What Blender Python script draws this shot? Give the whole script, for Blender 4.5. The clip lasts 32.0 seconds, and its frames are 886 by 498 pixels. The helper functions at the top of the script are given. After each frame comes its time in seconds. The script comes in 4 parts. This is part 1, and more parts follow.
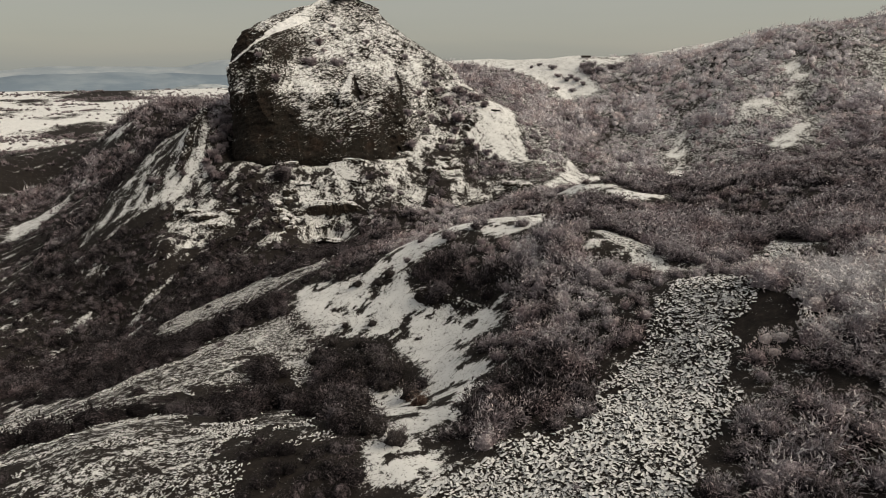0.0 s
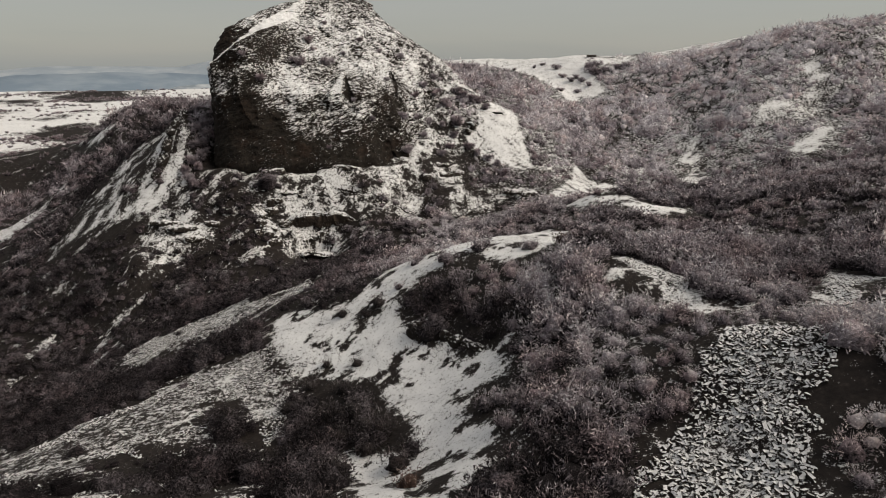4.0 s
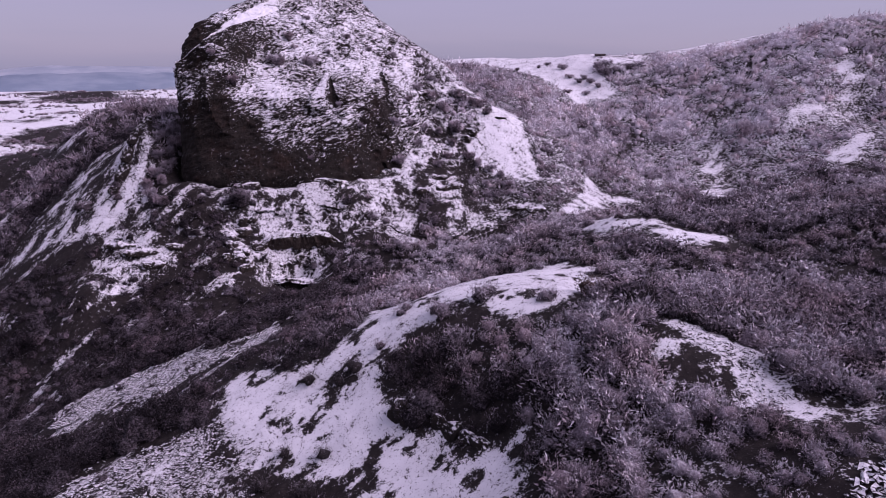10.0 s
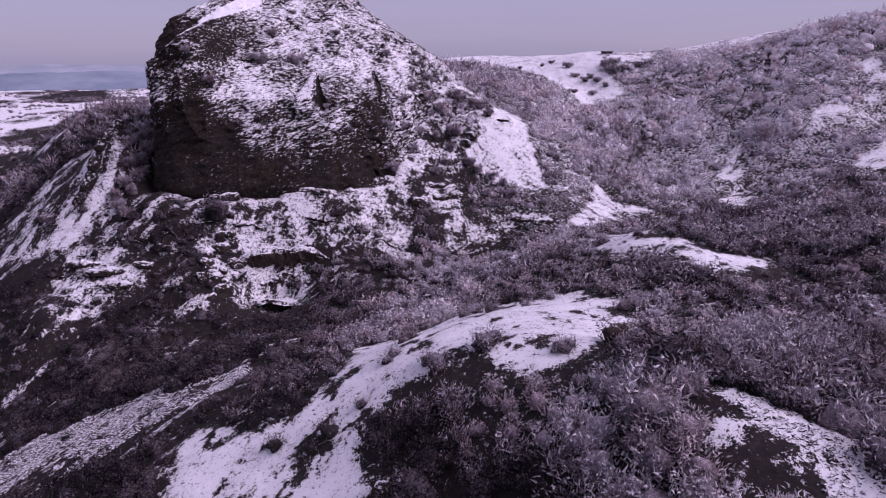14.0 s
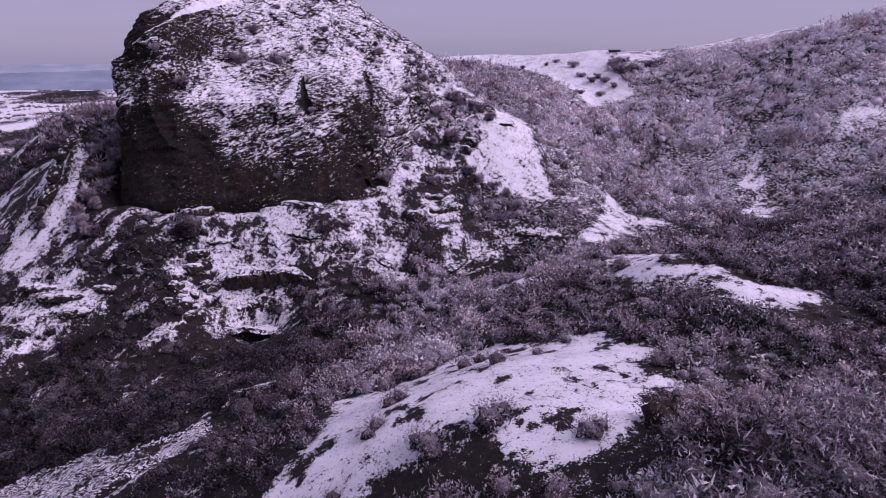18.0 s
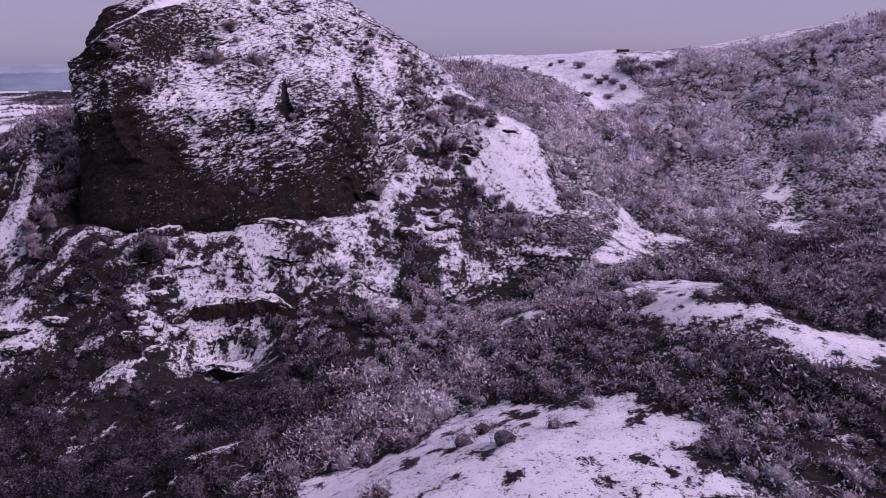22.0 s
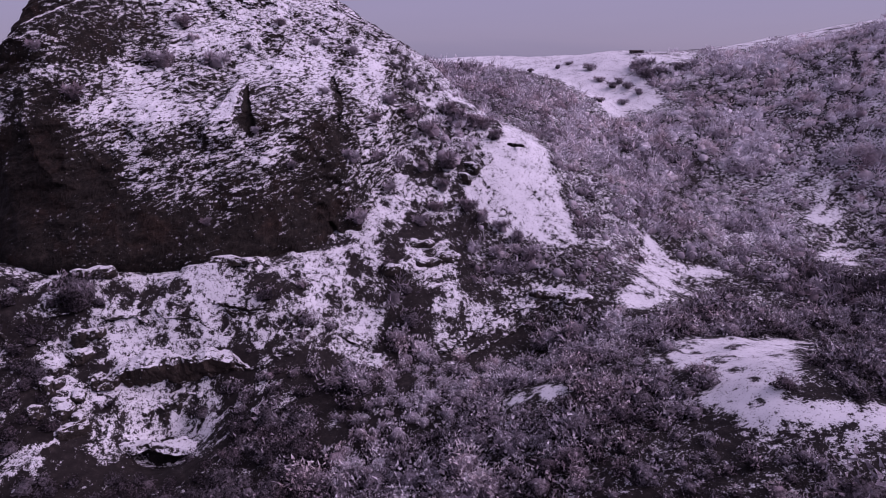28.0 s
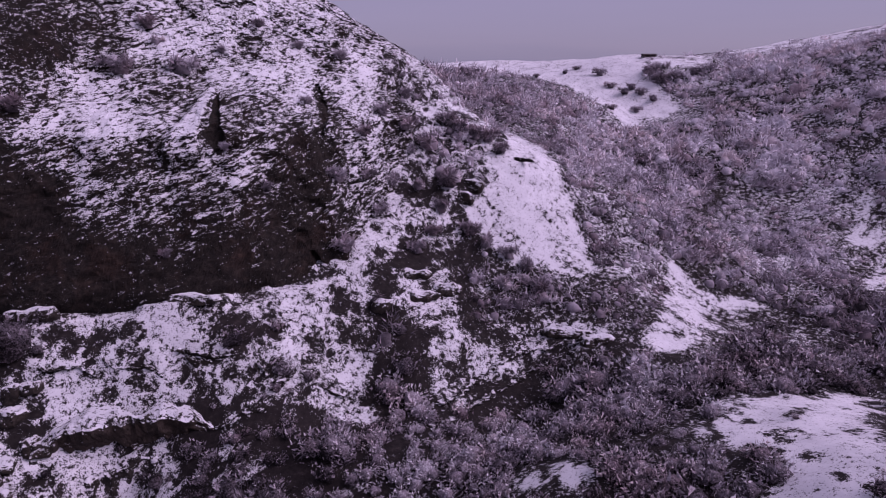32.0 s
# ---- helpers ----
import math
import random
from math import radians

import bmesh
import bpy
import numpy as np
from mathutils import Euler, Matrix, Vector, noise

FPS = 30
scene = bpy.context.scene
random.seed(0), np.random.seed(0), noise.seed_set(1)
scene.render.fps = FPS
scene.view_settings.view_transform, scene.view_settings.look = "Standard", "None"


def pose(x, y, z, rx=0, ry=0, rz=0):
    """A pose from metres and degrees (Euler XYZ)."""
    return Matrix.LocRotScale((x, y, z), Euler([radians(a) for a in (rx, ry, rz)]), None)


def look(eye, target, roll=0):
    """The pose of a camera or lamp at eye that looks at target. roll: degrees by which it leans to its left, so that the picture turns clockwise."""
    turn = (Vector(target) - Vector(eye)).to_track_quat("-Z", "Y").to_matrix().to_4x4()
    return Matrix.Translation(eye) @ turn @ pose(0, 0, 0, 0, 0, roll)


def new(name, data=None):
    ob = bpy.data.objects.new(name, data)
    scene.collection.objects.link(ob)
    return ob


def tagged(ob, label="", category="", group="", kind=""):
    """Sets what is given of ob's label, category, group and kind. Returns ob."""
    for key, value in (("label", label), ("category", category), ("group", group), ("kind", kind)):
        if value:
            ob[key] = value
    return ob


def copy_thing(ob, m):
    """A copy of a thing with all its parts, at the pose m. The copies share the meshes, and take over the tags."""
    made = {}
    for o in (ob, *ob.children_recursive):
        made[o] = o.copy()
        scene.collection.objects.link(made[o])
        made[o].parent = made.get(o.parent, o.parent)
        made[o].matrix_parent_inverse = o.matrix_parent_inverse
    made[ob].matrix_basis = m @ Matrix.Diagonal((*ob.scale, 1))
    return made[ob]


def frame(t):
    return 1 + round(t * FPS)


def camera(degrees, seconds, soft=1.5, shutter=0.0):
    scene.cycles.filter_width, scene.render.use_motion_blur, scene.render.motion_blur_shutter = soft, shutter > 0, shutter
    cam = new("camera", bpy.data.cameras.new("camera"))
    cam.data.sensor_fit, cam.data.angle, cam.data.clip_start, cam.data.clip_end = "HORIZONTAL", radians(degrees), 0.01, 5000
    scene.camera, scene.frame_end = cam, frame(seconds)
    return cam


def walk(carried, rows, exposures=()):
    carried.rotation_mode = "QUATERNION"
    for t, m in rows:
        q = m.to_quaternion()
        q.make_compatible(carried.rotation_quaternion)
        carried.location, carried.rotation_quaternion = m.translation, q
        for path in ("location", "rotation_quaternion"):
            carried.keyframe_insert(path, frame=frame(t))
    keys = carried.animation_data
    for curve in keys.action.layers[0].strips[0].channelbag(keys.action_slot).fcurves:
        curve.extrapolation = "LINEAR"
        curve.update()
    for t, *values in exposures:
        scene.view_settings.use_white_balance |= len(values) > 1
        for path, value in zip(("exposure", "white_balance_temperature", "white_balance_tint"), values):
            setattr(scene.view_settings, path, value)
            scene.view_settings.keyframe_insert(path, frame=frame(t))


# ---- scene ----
cam = camera(72.0, 32.0, soft=1.0)
PATH = [
    (0, pose(0.00, 0.00, -0.00, 73.10, 0.00, -0.00)),
    (2, pose(0.38, 8.53, -0.12, 73.08, -0.02, 0.02)),
    (4, pose(0.61, 16.90, -0.22, 73.10, -0.01, -0.02)),
    (6, pose(0.78, 25.47, -0.27, 73.04, -0.01, -0.04)),
    (8, pose(1.14, 33.80, -0.18, 73.03, -0.01, -0.04)),
    (10, pose(1.56, 41.86, -0.15, 73.06, -0.00, -0.06)),
    (12, pose(2.00, 50.16, -0.17, 72.96, 0.03, -0.04)),
    (14, pose(2.38, 58.46, -0.15, 72.90, 0.08, -0.05)),
    (16, pose(2.71, 66.84, -0.22, 72.85, 0.10, -0.06)),
    (18, pose(3.00, 75.28, -0.14, 72.83, 0.13, -0.06)),
    (20, pose(3.35, 83.73, -0.05, 72.80, 0.14, -0.07)),
    (22, pose(3.67, 92.12, -0.07, 72.85, 0.16, -0.08)),
    (24, pose(3.99, 100.64, -0.00, 72.89, 0.16, -0.10)),
    (26, pose(4.32, 109.12, 0.03, 72.94, 0.15, -0.16)),
    (28, pose(4.61, 117.60, -0.00, 72.99, 0.15, -0.18)),
    (30, pose(5.01, 125.99, 0.01, 73.04, 0.17, -0.19)),
    (31, pose(5.27, 130.15, 0.02, 73.05, 0.18, -0.21)),
    (31.5, pose(5.28, 132.03, 0.08, 73.18, 0.22, -0.14)),
    (32, pose(5.25, 133.81, 0.17, 73.37, 0.26, -0.03)),
]
EXPOSURES = [
    (0.0, 0.49, 7850, 6), (3.5, 0.52, 7600, 6), (5.5, 0.53, 6550, 28), (7.5, 0.53, 6160, 42), (9.0, 0.53, 6010, 51), (14.0, 0.51, 5920, 56), (19.0, 0.40, 5870, 59), (32.0, 0.12, 5920, 62),
]
walk(cam, PATH, EXPOSURES)

# ---- sky and sun: a bright overcast winter day ----
world = bpy.data.worlds.new("overcast_sky")
scene.world = world
world.use_nodes = True
wn, wl = world.node_tree.nodes, world.node_tree.links
wn.clear()
sky = wn.new("ShaderNodeTexSky")
sky.sky_type, sky.sun_disc, sky.sun_elevation, sky.sun_rotation = "NISHITA", False, radians(46), radians(100)
sky.dust_density, sky.air_density = 1.0, 1.0
clear = wn.new("ShaderNodeBackground")
clear.inputs["Strength"].default_value = 0.014
wl.new(sky.outputs["Color"], clear.inputs["Color"])
cloud = wn.new("ShaderNodeBackground")
cloud.inputs["Strength"].default_value = 0.41
where = wn.new("ShaderNodeTexCoord")
height = wn.new("ShaderNodeSeparateXYZ")
wl.new(where.outputs["Generated"], height.inputs[0])
# layers of stratus, greyer and bluer towards the horizon
layers = wn.new("ShaderNodeTexNoise")
layers.inputs["Scale"].default_value, layers.inputs["Detail"].default_value = 2.2, 4.0
flat_sky = wn.new("ShaderNodeMapping")
flat_sky.inputs["Scale"].default_value = (1.0, 1.0, 9.0)
wl.new(where.outputs["Generated"], flat_sky.inputs["Vector"])
wl.new(flat_sky.outputs[0], layers.inputs["Vector"])
wisp = wn.new("ShaderNodeMath")
wisp.operation = "MULTIPLY_ADD"
wisp.inputs[1].default_value = 0.16
wl.new(layers.outputs["Fac"], wisp.inputs[0])
wl.new(height.outputs["Z"], wisp.inputs[2])
tones = wn.new("ShaderNodeValToRGB")
for k, (at, tone) in enumerate(((0.05, (0.375, 0.43, 0.49)), (0.11, (0.455, 0.485, 0.525)), (0.22, (0.51, 0.53, 0.565)), (0.6, (0.53, 0.55, 0.585)))):
    stop = tones.color_ramp.elements[k] if k < 2 else tones.color_ramp.elements.new(at)
    stop.position, stop.color = at, (*tone, 1)
wl.new(wisp.outputs[0], tones.inputs[0])
wl.new(tones.outputs["Color"], cloud.inputs["Color"])
both = wn.new("ShaderNodeAddShader")
wl.new(clear.outputs[0], both.inputs[0])
wl.new(cloud.outputs[0], both.inputs[1])
wout = wn.new("ShaderNodeOutputWorld")
wl.new(both.outputs[0], wout.inputs["Surface"])
sun = new("sun", bpy.data.lights.new("sun", "SUN"))
sun.data.energy, sun.data.angle, sun.data.color = 1.95, radians(40), (1.0, 0.95, 0.89)
sun.matrix_world = look((0, 0, 0), (-0.85, 0.15, -0.75))


# ---- materials ----
def material(name, rough=0.9):
    mat = bpy.data.materials.new(name)
    mat.use_nodes = True
    nodes = mat.node_tree.nodes
    bsdf = nodes["Principled BSDF"]
    bsdf.inputs["Roughness"].default_value = rough
    bsdf.inputs["Specular IOR Level"].default_value = 0.2
    return mat, nodes, mat.node_tree.links, bsdf


def nd(nodes, kind, **inputs):
    node = nodes.new("ShaderNode" + kind)
    for key, value in inputs.items():
        node.inputs[key.replace("_", " ")].default_value = value
    return node


def noise_at(nodes, links, scale, detail=4.0, rough=0.6, stretch=None):
    geo = nodes.new("ShaderNodeNewGeometry")
    tex = nd(nodes, "TexNoise", Scale=scale, Detail=detail, Roughness=rough)
    if stretch:
        mp = nodes.new("ShaderNodeMapping")
        mp.inputs["Scale"].default_value = stretch
        links.new(geo.outputs["Position"], mp.inputs["Vector"])
        links.new(mp.outputs[0], tex.inputs["Vector"])
    else:
        links.new(geo.outputs["Position"], tex.inputs["Vector"])
    return tex.outputs["Fac"]


def ramp(nodes, links, source, stops):
    r = nodes.new("ShaderNodeValToRGB")
    while len(r.color_ramp.elements) < len(stops):
        r.color_ramp.elements.new(0.5)
    for el, (at, col) in zip(r.color_ramp.elements, stops):
        el.position, el.color = at, (*col, 1)
    links.new(source, r.inputs[0])
    return r.outputs["Color"]


def calc(nodes, links, op, a, b, clamp=False):
    m = nodes.new("ShaderNodeMath")
    m.operation, m.use_clamp = op, clamp
    for slot, v in zip(m.inputs, (a, b)):
        if isinstance(v, (int, float)):
            slot.default_value = v
        else:
            links.new(v, slot)
    return m.outputs[0]


def blend(nodes, links, fac, a, b):
    m = nodes.new("ShaderNodeMix")
    m.data_type = "RGBA"
    links.new(fac, m.inputs["Factor"])
    for slot, v in ((m.inputs["A"], a), (m.inputs["B"], b)):
        if isinstance(v, tuple):
            slot.default_value = (*v, 1)
        else:
            links.new(v, slot)
    return m.outputs["Result"]


def bump(nodes, links, bsdf, height, strength, distance):
    b = nd(nodes, "Bump", Strength=strength, Distance=distance)
    links.new(height, b.inputs["Height"])
    links.new(b.outputs[0], bsdf.inputs["Normal"])


def attribute(nodes, name):
    a = nodes.new("ShaderNodeAttribute")
    a.attribute_name = name
    return a.outputs["Fac"]


def snow_ground_material():
    """Soil and dead grass under snow; the 'snow' attribute says how deep the snow lies."""
    mat, n, l, bsdf = material("snowy_ground")
    depth = attribute(n, "snow")
    fine = noise_at(n, l, 1.3, 5, 0.72)
    wide = noise_at(n, l, 0.25, 3, 0.6)
    soil = ramp(n, l, noise_at(n, l, 0.9, 5, 0.7), [(0.3, (0.008, 0.006, 0.006)), (0.55, (0.019, 0.015, 0.014)), (0.75, (0.045, 0.036, 0.033))])
    level = calc(n, l, "ADD", depth, calc(n, l, "MULTIPLY", calc(n, l, "SUBTRACT", fine, 0.5), 2.1))
    level = calc(n, l, "ADD", level, calc(n, l, "MULTIPLY", calc(n, l, "SUBTRACT", wide, 0.5), 0.7))
    grit = noise_at(n, l, 4.5, 3, 0.7)
    level = calc(n, l, "ADD", level, calc(n, l, "MULTIPLY", calc(n, l, "SUBTRACT", grit, 0.5), 1.3))
    fields = noise_at(n, l, 0.011, 6, 0.6, (1.0, 0.8, 1))
    level = calc(n, l, "ADD", level, calc(n, l, "MULTIPLY", calc(n, l, "MULTIPLY", calc(n, l, "SUBTRACT", fields, 0.49), 7.0), attribute(n, "far")))
    cover = calc(n, l, "MULTIPLY", calc(n, l, "SUBTRACT", level, 0.42), 7.0, True)
    stones = ramp(n, l, noise_at(n, l, 2.6, 4, 0.7), [(0.60, (1, 1, 1)), (0.66, (0.25, 0.25, 0.25))])
    cover = calc(n, l, "MULTIPLY", cover, stones)
    white = ramp(n, l, wide, [(0.3, (0.64, 0.64, 0.66)), (0.7, (0.77, 0.77, 0.785))])
    l.new(blend(n, l, cover, soil, white), bsdf.inputs["Base Color"])
    bump(n, l, bsdf, calc(n, l, "ADD", fine, cover), 0.5, 0.25)
    return mat


def rock_material(name, dark, mid, light, bias, snow_grain=1.3, use_attr=False, speckle=3.2):
    """Rock with snow lying on whatever faces up."""
    mat, n, l, bsdf = material(name, 0.85)
    tex = noise_at(n, l, 0.7, 6, 0.7)
    tone = ramp(n, l, tex, [(0.3, dark), (0.52, mid), (0.75, light)])
    geo = n.new("ShaderNodeNewGeometry")
    sep = n.new("ShaderNodeSeparateXYZ")
    l.new(geo.outputs["Normal"], sep.inputs[0])
    grain = noise_at(n, l, snow_grain, 5, 0.75, (1.0, 1.0, 1.2))
    level = calc(n, l, "ADD", calc(n, l, "MULTIPLY", sep.outputs["Z"], 0.85), calc(n, l, "MULTIPLY", calc(n, l, "SUBTRACT", grain, 0.5), speckle))
    level = calc(n, l, "ADD", level, bias)
    if use_attr:
        level = calc(n, l, "ADD", level, attribute(n, "snow"))
    cover = calc(n, l, "MULTIPLY", level, 8.0, True)
    l.new(blend(n, l, cover, tone, (0.78, 0.78, 0.80)), bsdf.inputs["Base Color"])
    bump(n, l, bsdf, calc(n, l, "ADD", calc(n, l, "MULTIPLY", tex, 2.0), cover), 0.8, 0.5)
    return mat


def cliff_material():
    """Dark basalt with dashes of snow on its ledges; the 'snow' attribute says how readily snow holds."""
    mat, n, l, bsdf = material("cliff_rock", 0.85)
    tex = noise_at(n, l, 0.9, 7, 0.72)
    tone = ramp(n, l, tex, [(0.32, (0.005, 0.004, 0.003)), (0.5, (0.012, 0.009, 0.007)), (0.72, (0.036, 0.028, 0.022))])
    rust = ramp(n, l, noise_at(n, l, 0.16, 4, 0.65), [(0.5, (0, 0, 0)), (0.66, (1, 1, 1))])
    brown = ramp(n, l, tex, [(0.32, (0.007, 0.0045, 0.003)), (0.5, (0.017, 0.010, 0.007)), (0.72, (0.044, 0.027, 0.019))])
    rock = blend(n, l, rust, tone, brown)
    geo = n.new("ShaderNodeNewGeometry")
    turned = n.new("ShaderNodeMapping")
    turned.inputs["Rotation"].default_value = (0, radians(16), 0)
    l.new(geo.outputs["Position"], turned.inputs["Vector"])
    flat = n.new("ShaderNodeMapping")
    flat.inputs["Scale"].default_value = (0.75, 0.75, 1.9)
    l.new(turned.outputs[0], flat.inputs["Vector"])
    dash = nd(n, "TexNoise", Scale=1.15, Detail=5.0, Roughness=0.68)
    l.new(flat.outputs[0], dash.inputs["Vector"])
    fine = noise_at(n, l, 4.5, 4, 0.7)
    sep = n.new("ShaderNodeSeparateXYZ")
    l.new(geo.outputs["Normal"], sep.inputs[0])
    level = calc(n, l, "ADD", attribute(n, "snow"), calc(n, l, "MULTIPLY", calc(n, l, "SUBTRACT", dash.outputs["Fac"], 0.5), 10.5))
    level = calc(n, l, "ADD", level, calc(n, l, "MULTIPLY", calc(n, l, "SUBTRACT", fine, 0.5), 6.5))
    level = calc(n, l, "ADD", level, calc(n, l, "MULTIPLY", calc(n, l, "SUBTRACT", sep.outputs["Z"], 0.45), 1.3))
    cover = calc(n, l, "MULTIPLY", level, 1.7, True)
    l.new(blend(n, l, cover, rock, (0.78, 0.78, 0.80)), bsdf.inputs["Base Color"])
    bump(n, l, bsdf, calc(n, l, "ADD", calc(n, l, "MULTIPLY", tex, 1.5), cover), 0.7, 0.35)
    return mat


def twig_material(name, dark, mid, frost, grit=1.3, grain_size=3.2):
    """Bare winter twigs; the 'tone' attribute runs from dark wood and painted inner shade to rime."""
    mat, n, l, bsdf = material(name, 0.9)
    tone = attribute(n, "tone")
    info = n.new("ShaderNodeObjectInfo")
    shift = calc(n, l, "MULTIPLY", calc(n, l, "SUBTRACT", info.outputs["Random"], 0.5), 0.15)
    wide = calc(n, l, "MULTIPLY", calc(n, l, "SUBTRACT", noise_at(n, l, 0.16, 4, 0.6), 0.5), 0.9)
    twigs = calc(n, l, "MULTIPLY", calc(n, l, "SUBTRACT", noise_at(n, l, grain_size, 5, 0.75), 0.5), grit)
    at = calc(n, l, "ADD", calc(n, l, "ADD", tone, shift), calc(n, l, "ADD", wide, twigs), True)
    bump(n, l, bsdf, twigs, 0.9, 0.4)
    grey = ramp(n, l, at, [(0.0, dark), (0.45, mid), (0.9, frost)])
    brown = ramp(n, l, at, [(0.0, dark), (0.45, (mid[0] * 0.95, mid[1] * 0.84, mid[2] * 0.83)), (0.9, (frost[0], frost[1] * 0.9, frost[2] * 0.86))])
    patch = ramp(n, l, noise_at(n, l, 0.11, 4, 0.65), [(0.48, (0, 0, 0)), (0.62, (1, 1, 1))])
    l.new(blend(n, l, patch, grey, brown), bsdf.inputs["Base Color"])
    return mat


SNOWY = snow_ground_material()
CLIFF = cliff_material()
LEDGE = rock_material("ledge_rock", (0.015, 0.012, 0.010), (0.035, 0.028, 0.023), (0.09, 0.07, 0.058), -0.45, 1.2)
WOOD = twig_material("bark", (0.02, 0.016, 0.014), (0.05, 0.04, 0.036), (0.2, 0.19, 0.18))
STONE = rock_material("scree_stone", (0.014, 0.012, 0.011), (0.03, 0.026, 0.023), (0.06, 0.052, 0.045), -0.40, 0.5, False, 1.6)
TWIG = twig_material("frosted_twigs", (0.012, 0.009, 0.011), (0.34, 0.295, 0.33), (0.86, 0.83, 0.87))
# distance haze is put into this colour: lifted darks, weak grain
PUFF = twig_material("hazy_twigs", (0.020, 0.016, 0.019), (0.285, 0.247, 0.276), (0.74, 0.71, 0.75), 0.38, 0.9)
DARK = twig_material("dark_twigs", (0.010, 0.008, 0.008), (0.06, 0.05, 0.052), (0.32, 0.29, 0.31))
RUST = twig_material("russet_twigs", (0.03, 0.018, 0.014), (0.11, 0.07, 0.058), (0.34, 0.29, 0.28))


# ---- small builders ----
def lattice(ix, iy, iz, seed):
    h = (ix * 374761393 + iy * 668265263 + iz * 1442695041 + seed * 974711) & 0x7FFFFFFF
    h = ((h ^ (h >> 13)) * 1274126177) & 0x7FFFFFFF
    h = h ^ (h >> 16)
    return (h & 0xFFFFF) / float(0xFFFFF)


def grain(x, y, z=0.0, seed=0):
    """Smooth noise in 0..1 over arrays."""
    x, y, z = np.broadcast_arrays(np.asarray(x, float), np.asarray(y, float), np.asarray(z, float))
    fx, fy, fz = np.floor(x), np.floor(y), np.floor(z)
    ix, iy, iz = fx.astype(np.int64), fy.astype(np.int64), fz.astype(np.int64)
    u, v, w = x - fx, y - fy, z - fz
    u, v, w = u * u * (3 - 2 * u), v * v * (3 - 2 * v), w * w * (3 - 2 * w)
    out = 0
    for a in (0, 1):
        for b in (0, 1):
            for c in (0, 1):
                out = out + lattice(ix + a, iy + b, iz + c, seed) * (u if a else 1 - u) * (v if b else 1 - v) * (w if c else 1 - w)
    return out


def fbm(x, y, z=0.0, octaves=4, seed=0):
    total, amp, norm = 0, 1.0, 0.0
    for o in range(octaves):
        total = total + amp * (grain(x * 2.03**o, y * 2.03**o, np.asarray(z) * 2.03**o, seed + o) - 0.5)
        norm, amp = norm + amp, amp * 0.5
    return total / norm


def ease(a, b, v):
    t = np.clip((np.asarray(v, float) - a) / (b - a), 0, 1)
    return t * t * (3 - 2 * t)


def mesh_of(name, verts, faces, attrs=None, smooth=False):
    """A mesh from numpy arrays; faces is (n, 3) or (n, 4)."""
    me = bpy.data.meshes.new(name)
    verts, faces = np.asarray(verts, np.float32), np.asarray(faces, np.int32)
    k = faces.shape[1]
    me.vertices.add(len(verts))
    me.vertices.foreach_set("co", verts.ravel())
    me.loops.add(faces.size)
    me.loops.foreach_set("vertex_index", faces.ravel())
    me.polygons.add(len(faces))
    me.polygons.foreach_set("loop_start", np.arange(0, faces.size, k, dtype=np.int32))
    me.polygons.foreach_set("use_smooth", np.full(len(faces), smooth))
    for key, values in (attrs or {}).items():
        me.attributes.new(key, "FLOAT", "POINT").data.foreach_set("value", np.asarray(values, np.float32))
    me.update(calc_edges=True)
    return me


def part(name, me, mat, parent=None, label=""):
    if not me.materials:
        me.materials.append(mat)
    ob = new(name, me)
    ob.parent = parent
    if label:
        tagged(ob, label)
    return ob


def grid_faces(rows, cols, wrap=False):
    i, j = np.meshgrid(np.arange(rows - 1), np.arange(cols if wrap else cols - 1), indexing="ij")
    a, b = i * cols + j, i * cols + (j + 1) % cols
    return np.stack([a, b, b + cols, a + cols], -1).reshape(-1, 4)


# ---- the lie of the land ----
SWELLS = []


def swell(x, y, radius, rise):
    """A rounded rise or hollow of the land."""
    SWELLS.append((x, y, radius, rise))


swell(-120, -40, 120, -21.2)
swell(180, 410, 120, 45.6)
swell(110, 80, 70, 15.9)
swell(-160, 110, 70, -20.3)
swell(-100, 140, 70, -28.9)
swell(260, 200, 70, 16.1)
swell(-190, 230, 70, -23.6)
swell(-220, 290, 70, -23.9)
swell(290, 320, 70, 34.3)
swell(-40, 350, 70, 32.4)
swell(290, 380, 70, 25.4)
swell(20, 410, 70, 21.7)
swell(68, 14, 42, 10.0)
swell(122, 176, 42, 6.1)
swell(-166, 194, 42, -15.4)
swell(68, 230, 42, -13.3)
swell(-94, 248, 42, 21.2)
swell(122, 248, 42, -6.9)
swell(68, 302, 42, -5.3)
swell(230, 302, 42, 7.7)
swell(194, 320, 42, 15.4)
swell(-112, 320, 42, -9.1)
swell(140, 320, 42, 12.9)
swell(32, 338, 42, 8.2)
swell(-220, 338, 42, -15.4)
swell(-166, 356, 42, 15.3)
swell(284, 374, 42, 8.3)
swell(86, 392, 42, 6.4)
swell(-58, 428, 42, 11.6)
swell(-40, 56, 26, 5.0)
swell(-16, 92, 26, -10.5)
swell(68, 128, 26, -6.0)
swell(-100, 164, 26, -5.9)
swell(-4, 176, 26, -9.9)
swell(-52, 188, 26, -11.1)
swell(-16, 200, 26, -9.3)
swell(-4, 272, 26, 13.9)
swell(-52, 272, 26, 10.2)
swell(-40, 284, 26, 19.3)
swell(-4, 296, 26, 7.5)
swell(6, 302, 20, -3.0)
swell(175, 315, 20, 4.1)
swell(84, 378, 20, 2.6)
swell(23, 113, 16, 3.4)
swell(5, 131, 16, 5.1)
swell(-40, 212, 16, -4.7)
swell(14, 212, 16, -8.1)
swell(23, 221, 16, -6.7)
swell(-67, 239, 16, -8.0)
